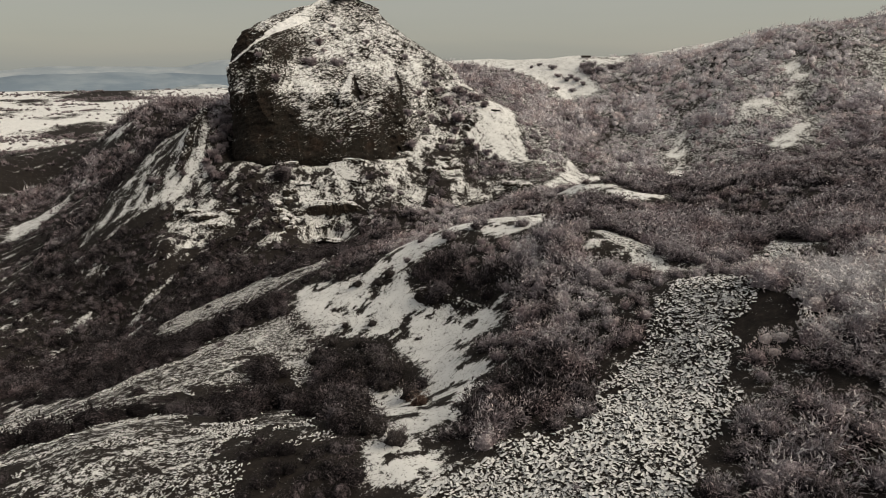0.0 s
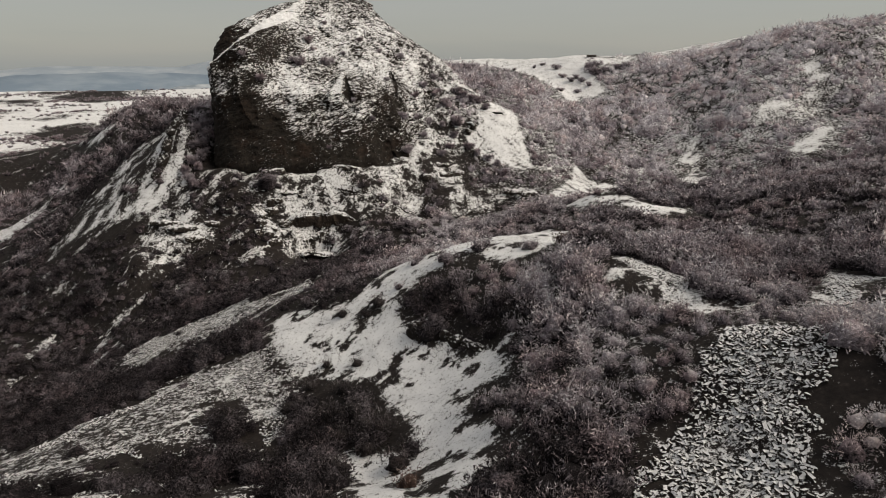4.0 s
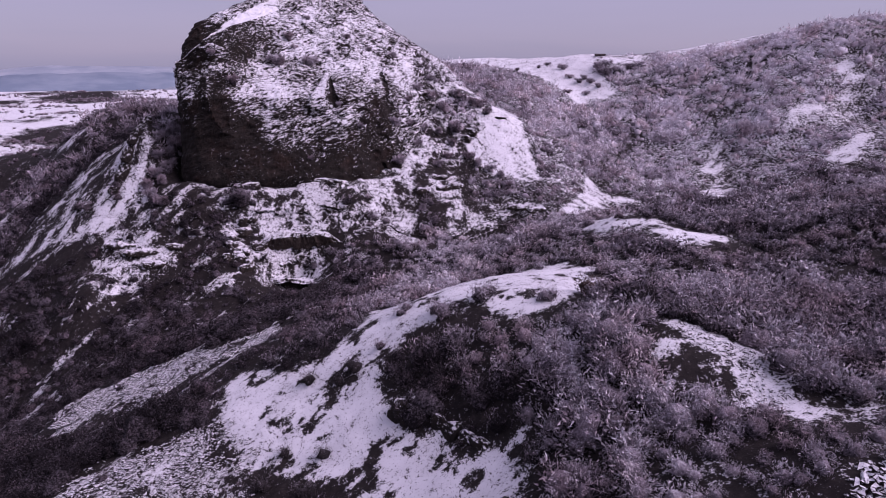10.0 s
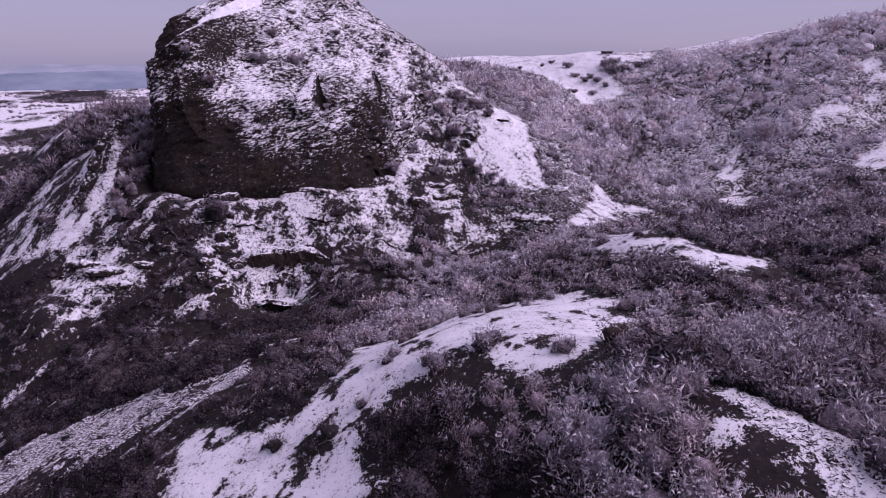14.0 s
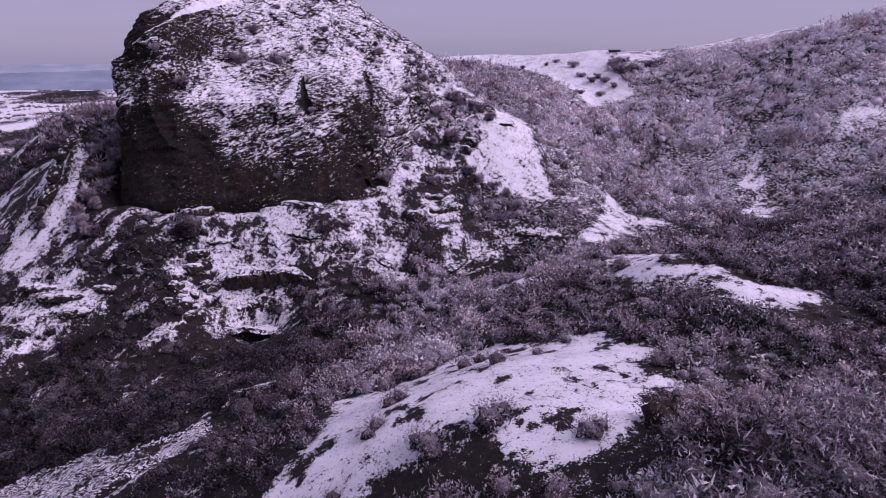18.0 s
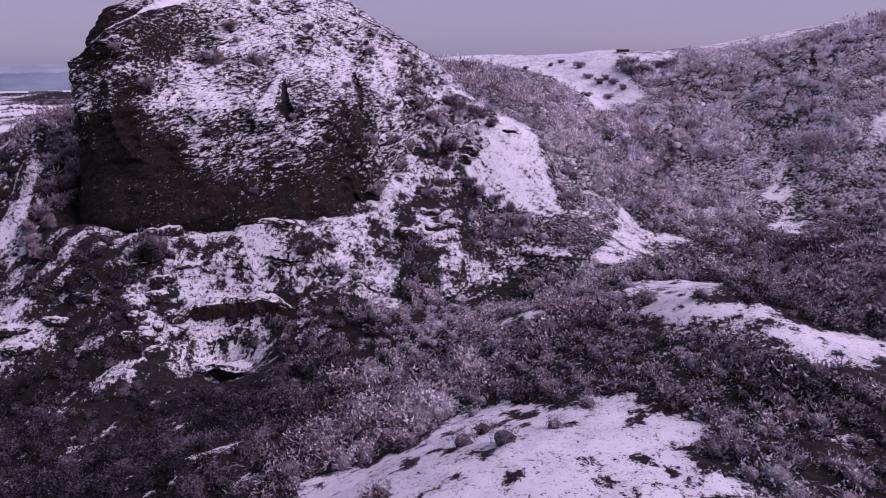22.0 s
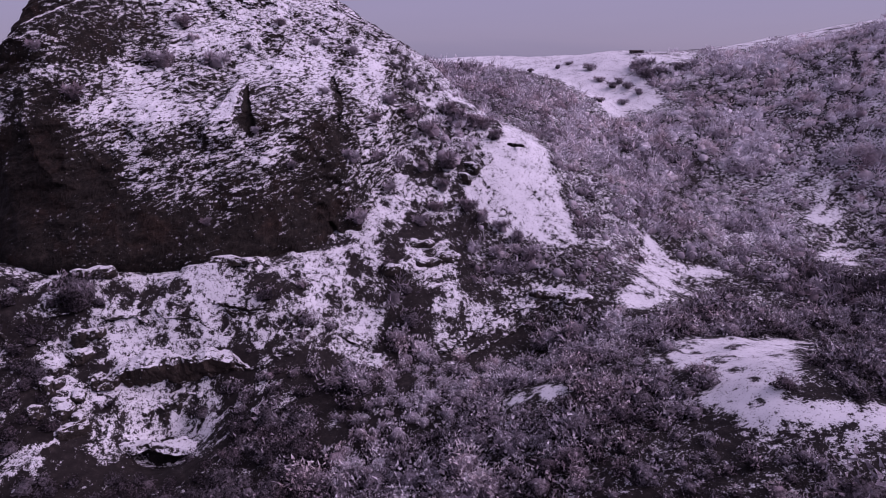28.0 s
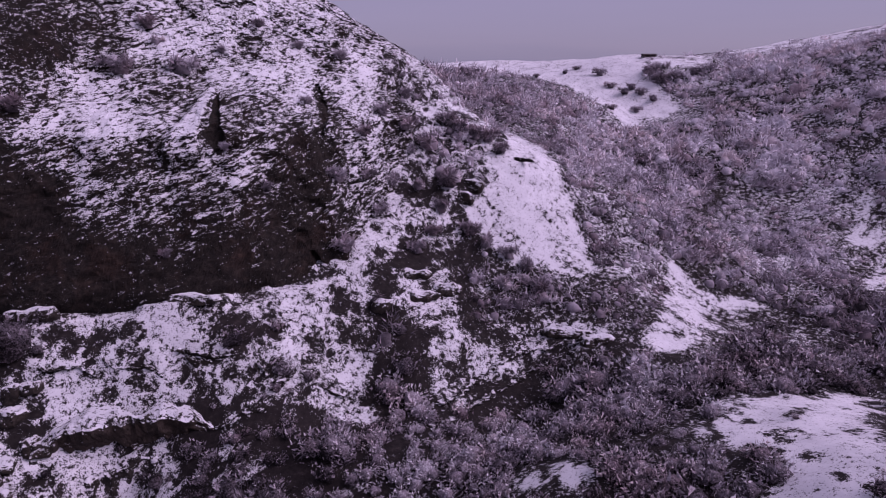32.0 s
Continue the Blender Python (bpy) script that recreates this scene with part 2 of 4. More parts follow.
swell(5, 239, 16, -3.8)
swell(23, 266, 16, 6.2)
swell(85, 342, 14, -2.6)
swell(26, 64, 10, -2.0)
swell(40, 73, 10, 2.0)
swell(-42, 153, 10, 1.6)
swell(44, 175, 10, 2.6)
swell(-35, 201, 10, 1.4)
swell(-40, 213, 10, -1.8)
swell(-55, 221, 10, 2.9)
swell(6, 247, 10, -1.8)
swell(53, 250, 10, -1.4)
swell(158, 275, 10, -5.8)
swell(130, 280, 10, 3.6)
swell(57, 344, 10, 4.1)
swell(-225, 345, 10, -2.4)
swell(-204, 369, 10, 2.2)
swell(-89, 231, 7, 8)
swell(-74, 233, 10, -8)
swell(-3, 284, 15, 6)
swell(60, 420, 60, -3)
swell(5, 325, 28, -3)
swell(14, 338, 26, -4)
swell(205, 340, 70, -3)
swell(-22, 224, 9, 2.7)
swell(-54, 216, 9, 4.5)
swell(-36, 220, 9, 7.4)
swell(-71, 214, 9, 3.8)
swell(31, 250, 13, -2.8)
swell(72, 280, 24, -5.2)
swell(8, 129, 10, 0.9)
swell(46, 112, 10, -2.7)
swell(-58, 199, 9, 4.1)
swell(-88, 197, 9, -1.4)
swell(108, 280, 24, -2.4)
swell(154, 272, 24, 4.6)
swell(2, 101, 10, -0.9)
swell(-32, 147, 9, -1.0)
swell(-19, 112, 10, -1.1)
swell(9, 101, 10, -1.0)
swell(-53, 129, 10, -2.1)
swell(-36, 116, 10, -0.8)
swell(40, 74, 10, 1.3)
swell(28, 80, 10, 1.6)
swell(-7, 81, 10, -1.2)
swell(27, 105, 10, 1.7)
swell(-90, 185, 9, 5.3)
swell(47, 185, 9, 1.1)
swell(48, 160, 9, 1.6)
swell(25, 155, 9, -0.9)
swell(-78, 202, 9, 2.1)
swell(-8, 217, 9, -6.8)
swell(8, 134, 9, -1.4)
swell(-6, 149, 9, -0.9)
swell(-55, 210, 9, -1.9)
swell(6, 220, 9, -2.0)
swell(30, 225, 9, 1.0)
swell(53, 195, 9, 1.1)
swell(56, 247, 13, -1.7)
swell(27, 229, 9, -1.0)
swell(35, 244, 13, 1.6)
swell(-3, 241, 13, 2.3)
swell(59, 345, 24, -9.2)
swell(81, 340, 24, 2.2)
swell(100, 371, 24, -1.1)
swell(43, 388, 24, -4.4)
swell(-163, 324, 24, 4.0)
swell(114, 323, 24, -4.8)
swell(51, 269, 24, 7.7)
swell(106, 256, 13, -3.1)
swell(-42, 209, 9, 4.4)
swell(-36, 206, 9, -3.7)
swell(-41, 199, 7, -3.5)
swell(-40, 204, 5.5, -4.5)
swell(-55, 213, 7, 2.5)
swell(-68, 211, 7, 2.5)
swell(-41, 216, 7, 3.5)
swell(-28, 220, 7, 3)
swell(-160, 365, 40, 4)
swell(-110, 320, 45, 6)
swell(0, 372, 34, -9)
swell(-5, 440, 34, 5)
swell(50, 425, 30, 5)
swell(15, 450, 30, 3)
swell(200, 395, 32, 4)


def land(x, y):
    """Height of the ground without its fine relief."""
    x, y = np.asarray(x, float), np.asarray(y, float)
    z = np.full(np.broadcast(x, y).shape, -35.0)
    for cx, cy, r, h in SWELLS:
        z = z + h * np.exp(-((x - cx) ** 2 + (y - cy) ** 2) / r**2)
    far = ease(250, 480, np.hypot(x - 20, y - 200))
    side = ease(-0.36, -0.12, x / np.maximum(np.abs(y), 150))
    # the plain climbs to a low plateau in the west, then falls away to the lake
    reach = np.hypot(x, y)
    plain = np.interp(reach, [400, 560, 650, 740, 1060, 1130, 1400, 2200, 2400, 2700], [-86, -77, -68, -57, -38, -44, -92, -98, -84, -104])
    out = plain * (1 - side) + (-14) * side + 5 * fbm(x / 160, y / 160, 0, 3, 5)
    out = np.where(y < 100, -48.0, out)
    return z * (1 - far) + out * far


PATCHES = {"snow": [], "scree": [], "foot": [], "bush": [], "spur": []}


def patch(kind, *corners):
    """An area of open snow, loose stone, rocky foot, bushes or bare spur, by its corners in plan."""
    PATCHES[kind].append(corners)


patch("snow", (-34, 130), (-29, 131), (-22, 128), (-10, 124), (-5, 121), (-6, 115), (-3, 113), (-5, 109), (1, 107), (4, 103), (10, 101), (10, 96), (6, 91), (3, 87), (8, 80), (9, 76), (5, 73), (3, 66), (1, 60), (0, 54), (-1, 48), (-7, 50), (-8, 58), (-5, 68), (-8, 70), (-13, 88), (-8, 86), (-3, 82), (-4, 94), (-10, 102), (-15, 109), (-25, 112), (-30, 118))
patch("snow", (-14, 137), (-9, 142), (-5, 136), (-5, 120), (-12, 122), (-16, 128))
patch("snow", (-37, 143), (-31, 151), (-28, 146), (-36, 138))
patch("foot", (-62, 208), (-52, 212), (-46, 206), (-51, 196), (-60, 199))
patch("snow", (-13, 140), (-11, 150), (-6, 153), (0, 155), (6, 161), (12, 163), (17, 156), (25, 157), (28, 152), (30, 146), (29, 140), (32, 138), (30, 134), (26, 131), (22, 125), (18, 121), (15, 119), (9, 122), (4, 125), (-1, 126), (-5, 128), (-10, 130))
patch("snow", (33, 194), (40, 201), (48, 204), (62, 210), (69, 208), (56, 196), (46, 181), (42, 174), (46, 170), (49, 170), (45, 165), (42, 164), (40, 168), (37, 173), (36, 179), (39, 185), (36, 190))
patch("snow", (45, 163), (53, 165), (58, 164), (59, 159), (53, 155), (48, 157))
patch("snow", (15, 196), (22, 194), (22, 189), (16, 190))
patch("snow", (27, 111), (33, 110), (38, 104), (39, 99), (39, 93), (35, 91), (31, 95), (30, 100), (26, 103))
patch("snow", (58, 106), (58, 94), (51, 84), (48, 87))
patch("snow", (22, 308), (28, 304), (34, 296), (32, 278), (30, 262), (32, 257), (34, 250), (37, 243), (30, 243), (24, 246), (18, 246), (12, 249), (9, 252), (11, 256), (14, 262), (17, 267), (19, 282))
patch("snow", (52, 256), (57, 248), (63, 248), (69, 244), (58, 242), (44, 225), (39, 223), (41, 231), (49, 243))
patch("snow", (105, 284), (111, 278), (107, 271), (111, 265), (104, 266), (96, 270), (102, 277))
patch("snow", (100, 262), (108, 260), (99, 248), (92, 248))
patch("snow", (-22, 396), (0, 393), (28, 386), (48, 368), (57, 351), (61, 339), (69, 333), (74, 342), (82, 338), (87, 346), (83, 355), (77, 362), (81, 373), (88, 371), (97, 365), (106, 376), (118, 398), (100, 432), (40, 470), (-40, 455))
patch("snow", (130, 277), (141, 283), (152, 278), (158, 285), (161, 300), (169, 301), (166, 291), (158, 279), (149, 275))
patch("snow", (118, 390), (140, 370), (165, 356), (200, 344), (245, 334), (268, 350), (240, 402), (190, 428), (140, 432))
patch("snow", (136, 253), (150, 264), (162, 273), (156, 258), (146, 249), (139, 247))
patch("snow", (-201, 270), (-184, 311), (-181, 279), (-185, 246))
patch("snow", (-212, 376), (-169, 339), (-174, 328))
patch("scree", (-75, 146), (-71, 155), (-58, 154), (-50, 152), (-38, 148), (-29, 151), (-28, 142), (-38, 137), (-48, 138), (-57, 137), (-66, 136))
patch("scree", (-104, 128), (-66, 101), (-53, 109), (-47, 117), (-38, 119), (-31, 119), (-25, 112), (-24, 98), (-20, 91), (-24, 89), (-29, 100), (-36, 107), (-37, 100), (-33, 92), (-37, 88), (-45, 88), (-51, 82), (-57, 79), (-65, 77))
patch("scree", (-45, 50), (-60, 69), (-49, 69), (-44, 72), (-40, 77), (-25, 70), (-27, 85), (-13, 61), (-16, 60), (-21, 65), (-26, 62), (-23, 55), (-20, 48))
patch("scree", (34, 81), (43, 78), (41, 72), (36, 65), (32, 59), (26, 51), (22, 46), (20, 40), (-5, 44), (1, 52), (9, 54), (17, 60), (23, 68), (28, 76))
patch("scree", (29, 111), (32, 109), (36, 104), (37, 100), (37, 95), (36, 93), (33, 94), (32, 99), (27, 102), (27, 107))
patch("scree", (57, 105), (57, 94), (51, 85), (50, 87))
patch("foot", (-80, 220), (-59, 217), (-20, 226), (-5, 234), (-20, 244), (-80, 242))
patch("foot", (-76, 219), (-59, 219), (-46, 225), (-38, 230), (-22, 234), (-9, 236), (-5, 228), (-8, 221), (-4, 215), (-8, 211), (-12, 212), (-15, 211), (-12, 200), (-16, 203), (-20, 212), (-28, 213), (-31, 211), (-32, 196), (-41, 196), (-48, 194), (-53, 199), (-56, 203), (-63, 211))
patch("foot", (-5, 235), (5, 247), (10, 241), (10, 230), (20, 233), (35, 233), (32, 227), (24, 227), (17, 225), (10, 219), (4, 214), (3, 222), (-2, 226))
patch("foot", (-91, 207), (-83, 205), (-77, 206), (-71, 201), (-66, 196), (-74, 196), (-76, 191), (-77, 187), (-84, 185), (-95, 188))
patch("bush", (-83, 215), (-74, 219), (-65, 214), (-61, 211), (-61, 206), (-55, 202), (-54, 199), (-64, 198), (-71, 200), (-79, 206))
patch("bush", (-76, 191), (-70, 195), (-53, 199), (-51, 192), (-59, 187), (-74, 186))
patch("bush", (-12, 212), (-5, 213), (0, 212), (-4, 204), (-10, 201))
patch("bush", (-27, 220), (-21, 221), (-19, 216), (-25, 215))
patch("bush", (-6, 229), (-1, 230), (0, 220), (-3, 217))
patch("bush", (-88, 236), (-84, 244), (-78, 234), (-76, 220), (-77, 214), (-83, 214), (-84, 224))
patch("bush", (12, 248), (17, 249), (17, 245), (13, 244))
patch("bush", (14, 240), (28, 243), (28, 236), (16, 236))
patch("bush", (0, 266), (14, 271), (14, 264), (8, 255), (2, 256))
patch("bush", (-60, 213), (-57, 216), (-55, 212), (-58, 209))
patch("spur", (-30, 240), (-8, 236), (8, 244), (12, 254), (20, 258), (24, 268), (12, 285), (-8, 300), (-30, 300))
patch("spur", (-86, 236), (-81, 216), (-84, 209), (-93, 204), (-108, 206), (-128, 206), (-124, 222), (-105, 236), (-95, 242))


def inside(x, y, poly):
    """Distance to the edge of a patch, positive within it."""
    px, py = np.array(poly, float).T
    out = np.full(x.shape, -99.0)
    near = (x > px.min() - 12) & (x < px.max() + 12) & (y > py.min() - 12) & (y < py.max() + 12)
    if not near.any():
        return out
    xs, ys = x[near], y[near]
    best, within = np.full(xs.shape, 1e9), np.zeros(xs.shape, bool)
    for i in range(len(px)):
        ax, ay, bx, by = px[i - 1], py[i - 1], px[i], py[i]
        dx, dy = bx - ax, by - ay
        t = np.clip(((xs - ax) * dx + (ys - ay) * dy) / (dx * dx + dy * dy), 0, 1)
        best = np.minimum(best, (xs - ax - t * dx) ** 2 + (ys - ay - t * dy) ** 2)
        cross = (ay > ys) != (by > ys)
        within ^= cross & (xs < dx * (ys - ay) / (dy if dy else 1e-9) + ax)
    out[near] = np.sqrt(best) * np.where(within, 1, -1)
    return out


def depth_in(kind, x, y):
    return np.max([inside(x, y, p) for p in PATCHES[kind]], axis=0)


def ground_height(x, y):
    x, y = np.asarray(x, float), np.asarray(y, float)
    z = land(x, y)
    near = 1 - ease(300, 600, np.hypot(x, y - 200))
    z = z + near * (2.4 * fbm(x / 16, y / 16, 0, 4, 11) + 0.5 * fbm(x / 2.6, y / 2.6, 0, 2, 17))
    return z


def lines(stops):
    """Grid lines from (start, end, step) stretches that join up."""
    out = []
    for a, b, n in stops:
        out.extend(np.linspace(a, b, n, endpoint=False))
    return np.array(out + [stops[-1][1]])


def build_ground():
    xs = lines([(-5000, -1200, 14), (-1200, -300, 40), (-300, -110, 80), (-110, 80, 215), (80, 260, 70), (260, 700, 30), (700, 5000, 16)])
    ys = lines([(-3000, -100, 12), (-100, 36, 30), (36, 270, 250), (270, 420, 70), (420, 1300, 70), (1300, 5000, 24)])
    gx, gy = np.meshgrid(xs, ys)
    gx, gy = gx.ravel(), gy.ravel()
    z = ground_height(gx, gy)
    edge = 9.5 * fbm(gx / 6, gy / 6, 0, 5, 23)
    snow = np.clip(0.42 + (depth_in("snow", gx, gy) + edge) * 0.26, 0, 0.78)
    snow = snow - 0.65 * ease(0.09, 0.20, fbm(gx / 2.4, gy / 2.4, 0, 3, 29)) * ease(0.3, 0.6, snow) * ((gy < 230) | (gx > 80))
    snow = snow - 0.3 * ease(0.0, 0.14, fbm(gx / 4, gy / 4, 0, 3, 27)) * (gx > 80)
    slip = fbm((gx * 0.64 + gy * 0.77) / 1.1, (gx * 0.77 - gy * 0.64) / 9, 0, 4, 41)
    snow = snow - (gy > 230) * (gx < 60) * (0.12 + 0.22 * ease(264, 250, gy)) * ease(-0.04, 0.16, slip)
    scree = np.clip((depth_in("scree", gx, gy) + edge) * 0.4, 0, 1)
    foot = np.maximum(depth_in("foot", gx, gy), depth_in("spur", gx, gy))
    foot = np.clip((foot + edge) * 0.4 + 0.4, 0, 1) * (1 + 1.1 * fbm(gx / 3.2, gy / 1.8, 0, 4, 37))
    across, along = gx * 0.97 - gy * 0.24, gx * 0.24 + gy * 0.97
    groove = fbm(across / 1.7, along / 9, 0, 5, 39)
    on_spur = ease(-1, 3, depth_in("spur", gx, gy)) * (gx < -60)
    z = z + (0.9 * groove + 1.0 * fbm(gx / 4, gy / 4, 0, 3, 40)) * on_spur
    streak = 0.60 + 1.5 * fbm(across / 1.7, along / 3.5, 0, 4, 45) + 1.3 * fbm(across / 4, along / 16, 0, 3, 47) + 0.8 * fbm(gx / 1.2, gy / 1.2, 0, 2, 44)
    streak = streak - 0.3 * ease(-97, -113, gx)
    snow = np.maximum(snow, on_spur * np.clip(streak, 0, 0.74))
    foot = foot * (1 - on_spur)
    bush = ease(-1.5, 1.5, depth_in("bush", gx, gy) + 0.3 * edge)
    foot = foot * (1 - bush * (gy < 232))
    snow = snow * (1 - 0.8 * bush * (gy > 180) * (gy < 232))
    step = fbm(gx / 14, gy / 14, 0, 3, 31) * 6 + z
    part_step = step / 2.2 - np.floor(step / 2.2)
    z = z + np.clip(foot, 0, 1) * (1.1 * (0.5 - part_step) + 1.5 * fbm(gx / 5, gy / 4, 0, 4, 48))
    bare = ease(0.5, 0.8, part_step) * ease(-0.04, 0.14, fbm(gx / 4, gy / 2.5, 0, 3, 49)) + ease(0.08, 0.2, fbm(gx / 2.2, gy / 2.2, 0, 3, 46))
    far = ease(330, 480, np.hypot(gx, gy - 130))
    under = np.clip(-0.02 + 0.20 * ease(215, 240, gy) * ease(10, 50, gx) + 0.20 * ease(-30, 30, gx) + 0.5 * fbm(gx / 20, gy / 20, 0, 3, 43), 0.05, 0.5)
    snow = np.maximum(np.maximum(snow, (0.44 + 0.20 * ease(84, 96, gy) * ease(0, 20, gx) - 0.10 * ease(-10, -25, gx) * ease(112, 96, gy)) * scree), 0.61 * np.minimum(foot, 1) - 0.4 * bare * np.clip(foot, 0, 1))
    # scattered scraps of snow on the dark western slope
    scrap = ease(0.13, 0.24, fbm((gx + gy) / 4.5, (gx - gy) / 2.2, 0, 4, 91)) * ease(-12, -28, gx) * ease(225, 205, gy)
    snow = np.maximum(snow, 0.50 * scrap)
    glade = ease(-0.13, -0.22, fbm((gx + gy) / 15, (gx - gy) / 5, 0, 4, 83))
    snow = np.maximum(snow, (0.30 + 0.22 * ease(10, -30, gx)) * glade)
    snow = np.maximum(snow, under) * (1 - far) + 0.62 * far + 0.18 * far * ease(-60, 0, gx)
    lowland = far * ease(-60, -120, gx)
    me = mesh_of("ground", np.stack([gx, gy, z], 1), grid_faces(len(ys), len(xs)), {"snow": snow, "far": lowland}, True)
    return tagged(part("ground", me, SNOWY), "snow-dusted hillside with dark soil and dead grass", "ground", kind="structure")


build_ground()


# ---- the crag ----
def crag_section(z):
    """West, east, south (at x = -50) and north limits of the crag at height z."""
    zs = [-44, -34, -20, -8, 0, 6, 10, 14, 18, 23, 26]
    west = np.interp(z, zs, [-80, -80.5, -81, -81.5, -82, -80.5, -78, -73.5, -68.5, -56, -49])
    east = np.interp(z, zs, [4, 3, 3, 3, 1, -8, -14.5, -21.5, -25.5, -29.5, -36])
    south = np.interp(z, [-44, -36, -20, -10, -3, 0, 6, 12, 18, 23, 26], [212, 216.5, 225, 231, 241, 245, 250, 255.5, 263, 268, 271])
    north = np.interp(z, zs, [312, 310, 306, 303, 300, 297, 294, 291, 289, 285, 280])
    return west, east, south, north


def ledge_line(x):
    """Height of the slanting snow ledge under the set-back western block."""
    return -2.0 + (x + 80) * 0.72


def crag_lean(x, z):
    """How far the south face lies behind its line at x = -50."""
    turn = np.interp(z, [-36, -10, 0, 12], [0.20, 0.16, 0.34, 0.56])
    back = turn * (x + 50) + np.maximum(0, x + 28) * np.interp(z, [-36, -5, 6, 14], [0.62, 0.7, 0.35, 0.0])
    fore = np.interp(z, [-24, -12, -4, 4], [0, 4, 9, 12]) * ease(-54, -64, x)
    return back - fore * ease(1.6, -0.4, z - ledge_line(x))


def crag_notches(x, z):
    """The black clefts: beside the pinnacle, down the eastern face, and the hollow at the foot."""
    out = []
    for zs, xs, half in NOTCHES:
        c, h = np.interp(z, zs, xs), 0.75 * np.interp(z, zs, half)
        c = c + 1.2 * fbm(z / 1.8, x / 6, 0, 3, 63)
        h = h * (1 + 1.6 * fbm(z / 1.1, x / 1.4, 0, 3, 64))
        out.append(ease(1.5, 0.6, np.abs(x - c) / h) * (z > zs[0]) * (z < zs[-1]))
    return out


NOTCHES = (
    ((-13, -11, -8, -4), (-30.8, -31.6, -32.8, -34.2), (0.9, 1.3, 0.8, 0.1)),
    ((-12, -9.6, -7, -3), (-16.2, -16.4, -17.2, -19.2), (0.2, 0.7, 0.8, 0.2)),
    ((-40, -37, -33, -30), (-15.4, -15.6, -16.2, -17.0), (2.4, 2.2, 1.1, 0.2)),
)


def crag_slab(x, z):
    """The pale leaning slab of the pinnacle."""
    right = np.interp(z, (-13, -9, -3.5), (-33.4, -34.2, -34.6))
    wide = np.interp(z, (-13, -3.5), (5.0, 0.8))
    return ease(right + 0.3, right - 0.2, x) * ease(right - wide - 1.5, right - wide, x) * ease(-15, -11, z) * ease(-2.8, -3.6, z)


def crag_surface(zz, aa, fine=True):
    """Points of the crag's skin at heights zz and bearings aa."""
    w, e, s, n = crag_section(zz)
    cx, cy, rx, ry = (w + e) / 2, (s + n) / 2, (e - w) / 2, (n - s) / 2
    ca, sa = np.cos(aa), np.sin(aa)
    p = 2.0 / 4.2
    x = cx + rx * np.sign(ca) * np.abs(ca) ** p
    y = cy + ry * np.sign(sa) * np.abs(sa) ** p
    south = ease(0.3, -0.2, sa)
    y = y + south * (crag_lean(x, zz) + 4.0 * ease(-32, -38, zz) * ease(-16, -24, x))
    if not fine:
        return x, y
    low = ease(-16, -24, zz) * ease(-18, -28, x)
    big = 4.0 * fbm(x / 16, y / 16, zz / 22, 3, 51)
    ribs = 2.2 * (0.25 - np.abs(fbm(x / 8 + zz / 30, y / 8, zz / 30, 3, 57)) * 2.5) * (1 - 0.5 * low)
    # strata that dip to the west, so that each small ledge carries a dash of snow
    dip = zz - 0.28 * x
    rough = 1.3 * fbm(x / 3.0, y / 3.0, dip / 1.5, 4, 61)
    block = grain(x / 2.2, y / 2.2, dip / 1.1, 65)
    block = 0.9 * (np.floor(block * 5) / 5 - 0.4)
    stack = grain(x / 4.2 + 3.1, y / 4.2, dip / 3.6, 69)
    stack = 2.2 * (np.floor(stack * 4) / 4 - 0.38) * ease(2, 12, zz)
    push = stack + big + ribs + (rough + block) * (1 - 0.45 * low)
    x, y = x + ca * push, y + sa * push
    for dark in crag_notches(x, zz):
        y = y + south * 1.5 * dark
    y = y - south * 2.0 * crag_slab(x, zz)
    return x, y


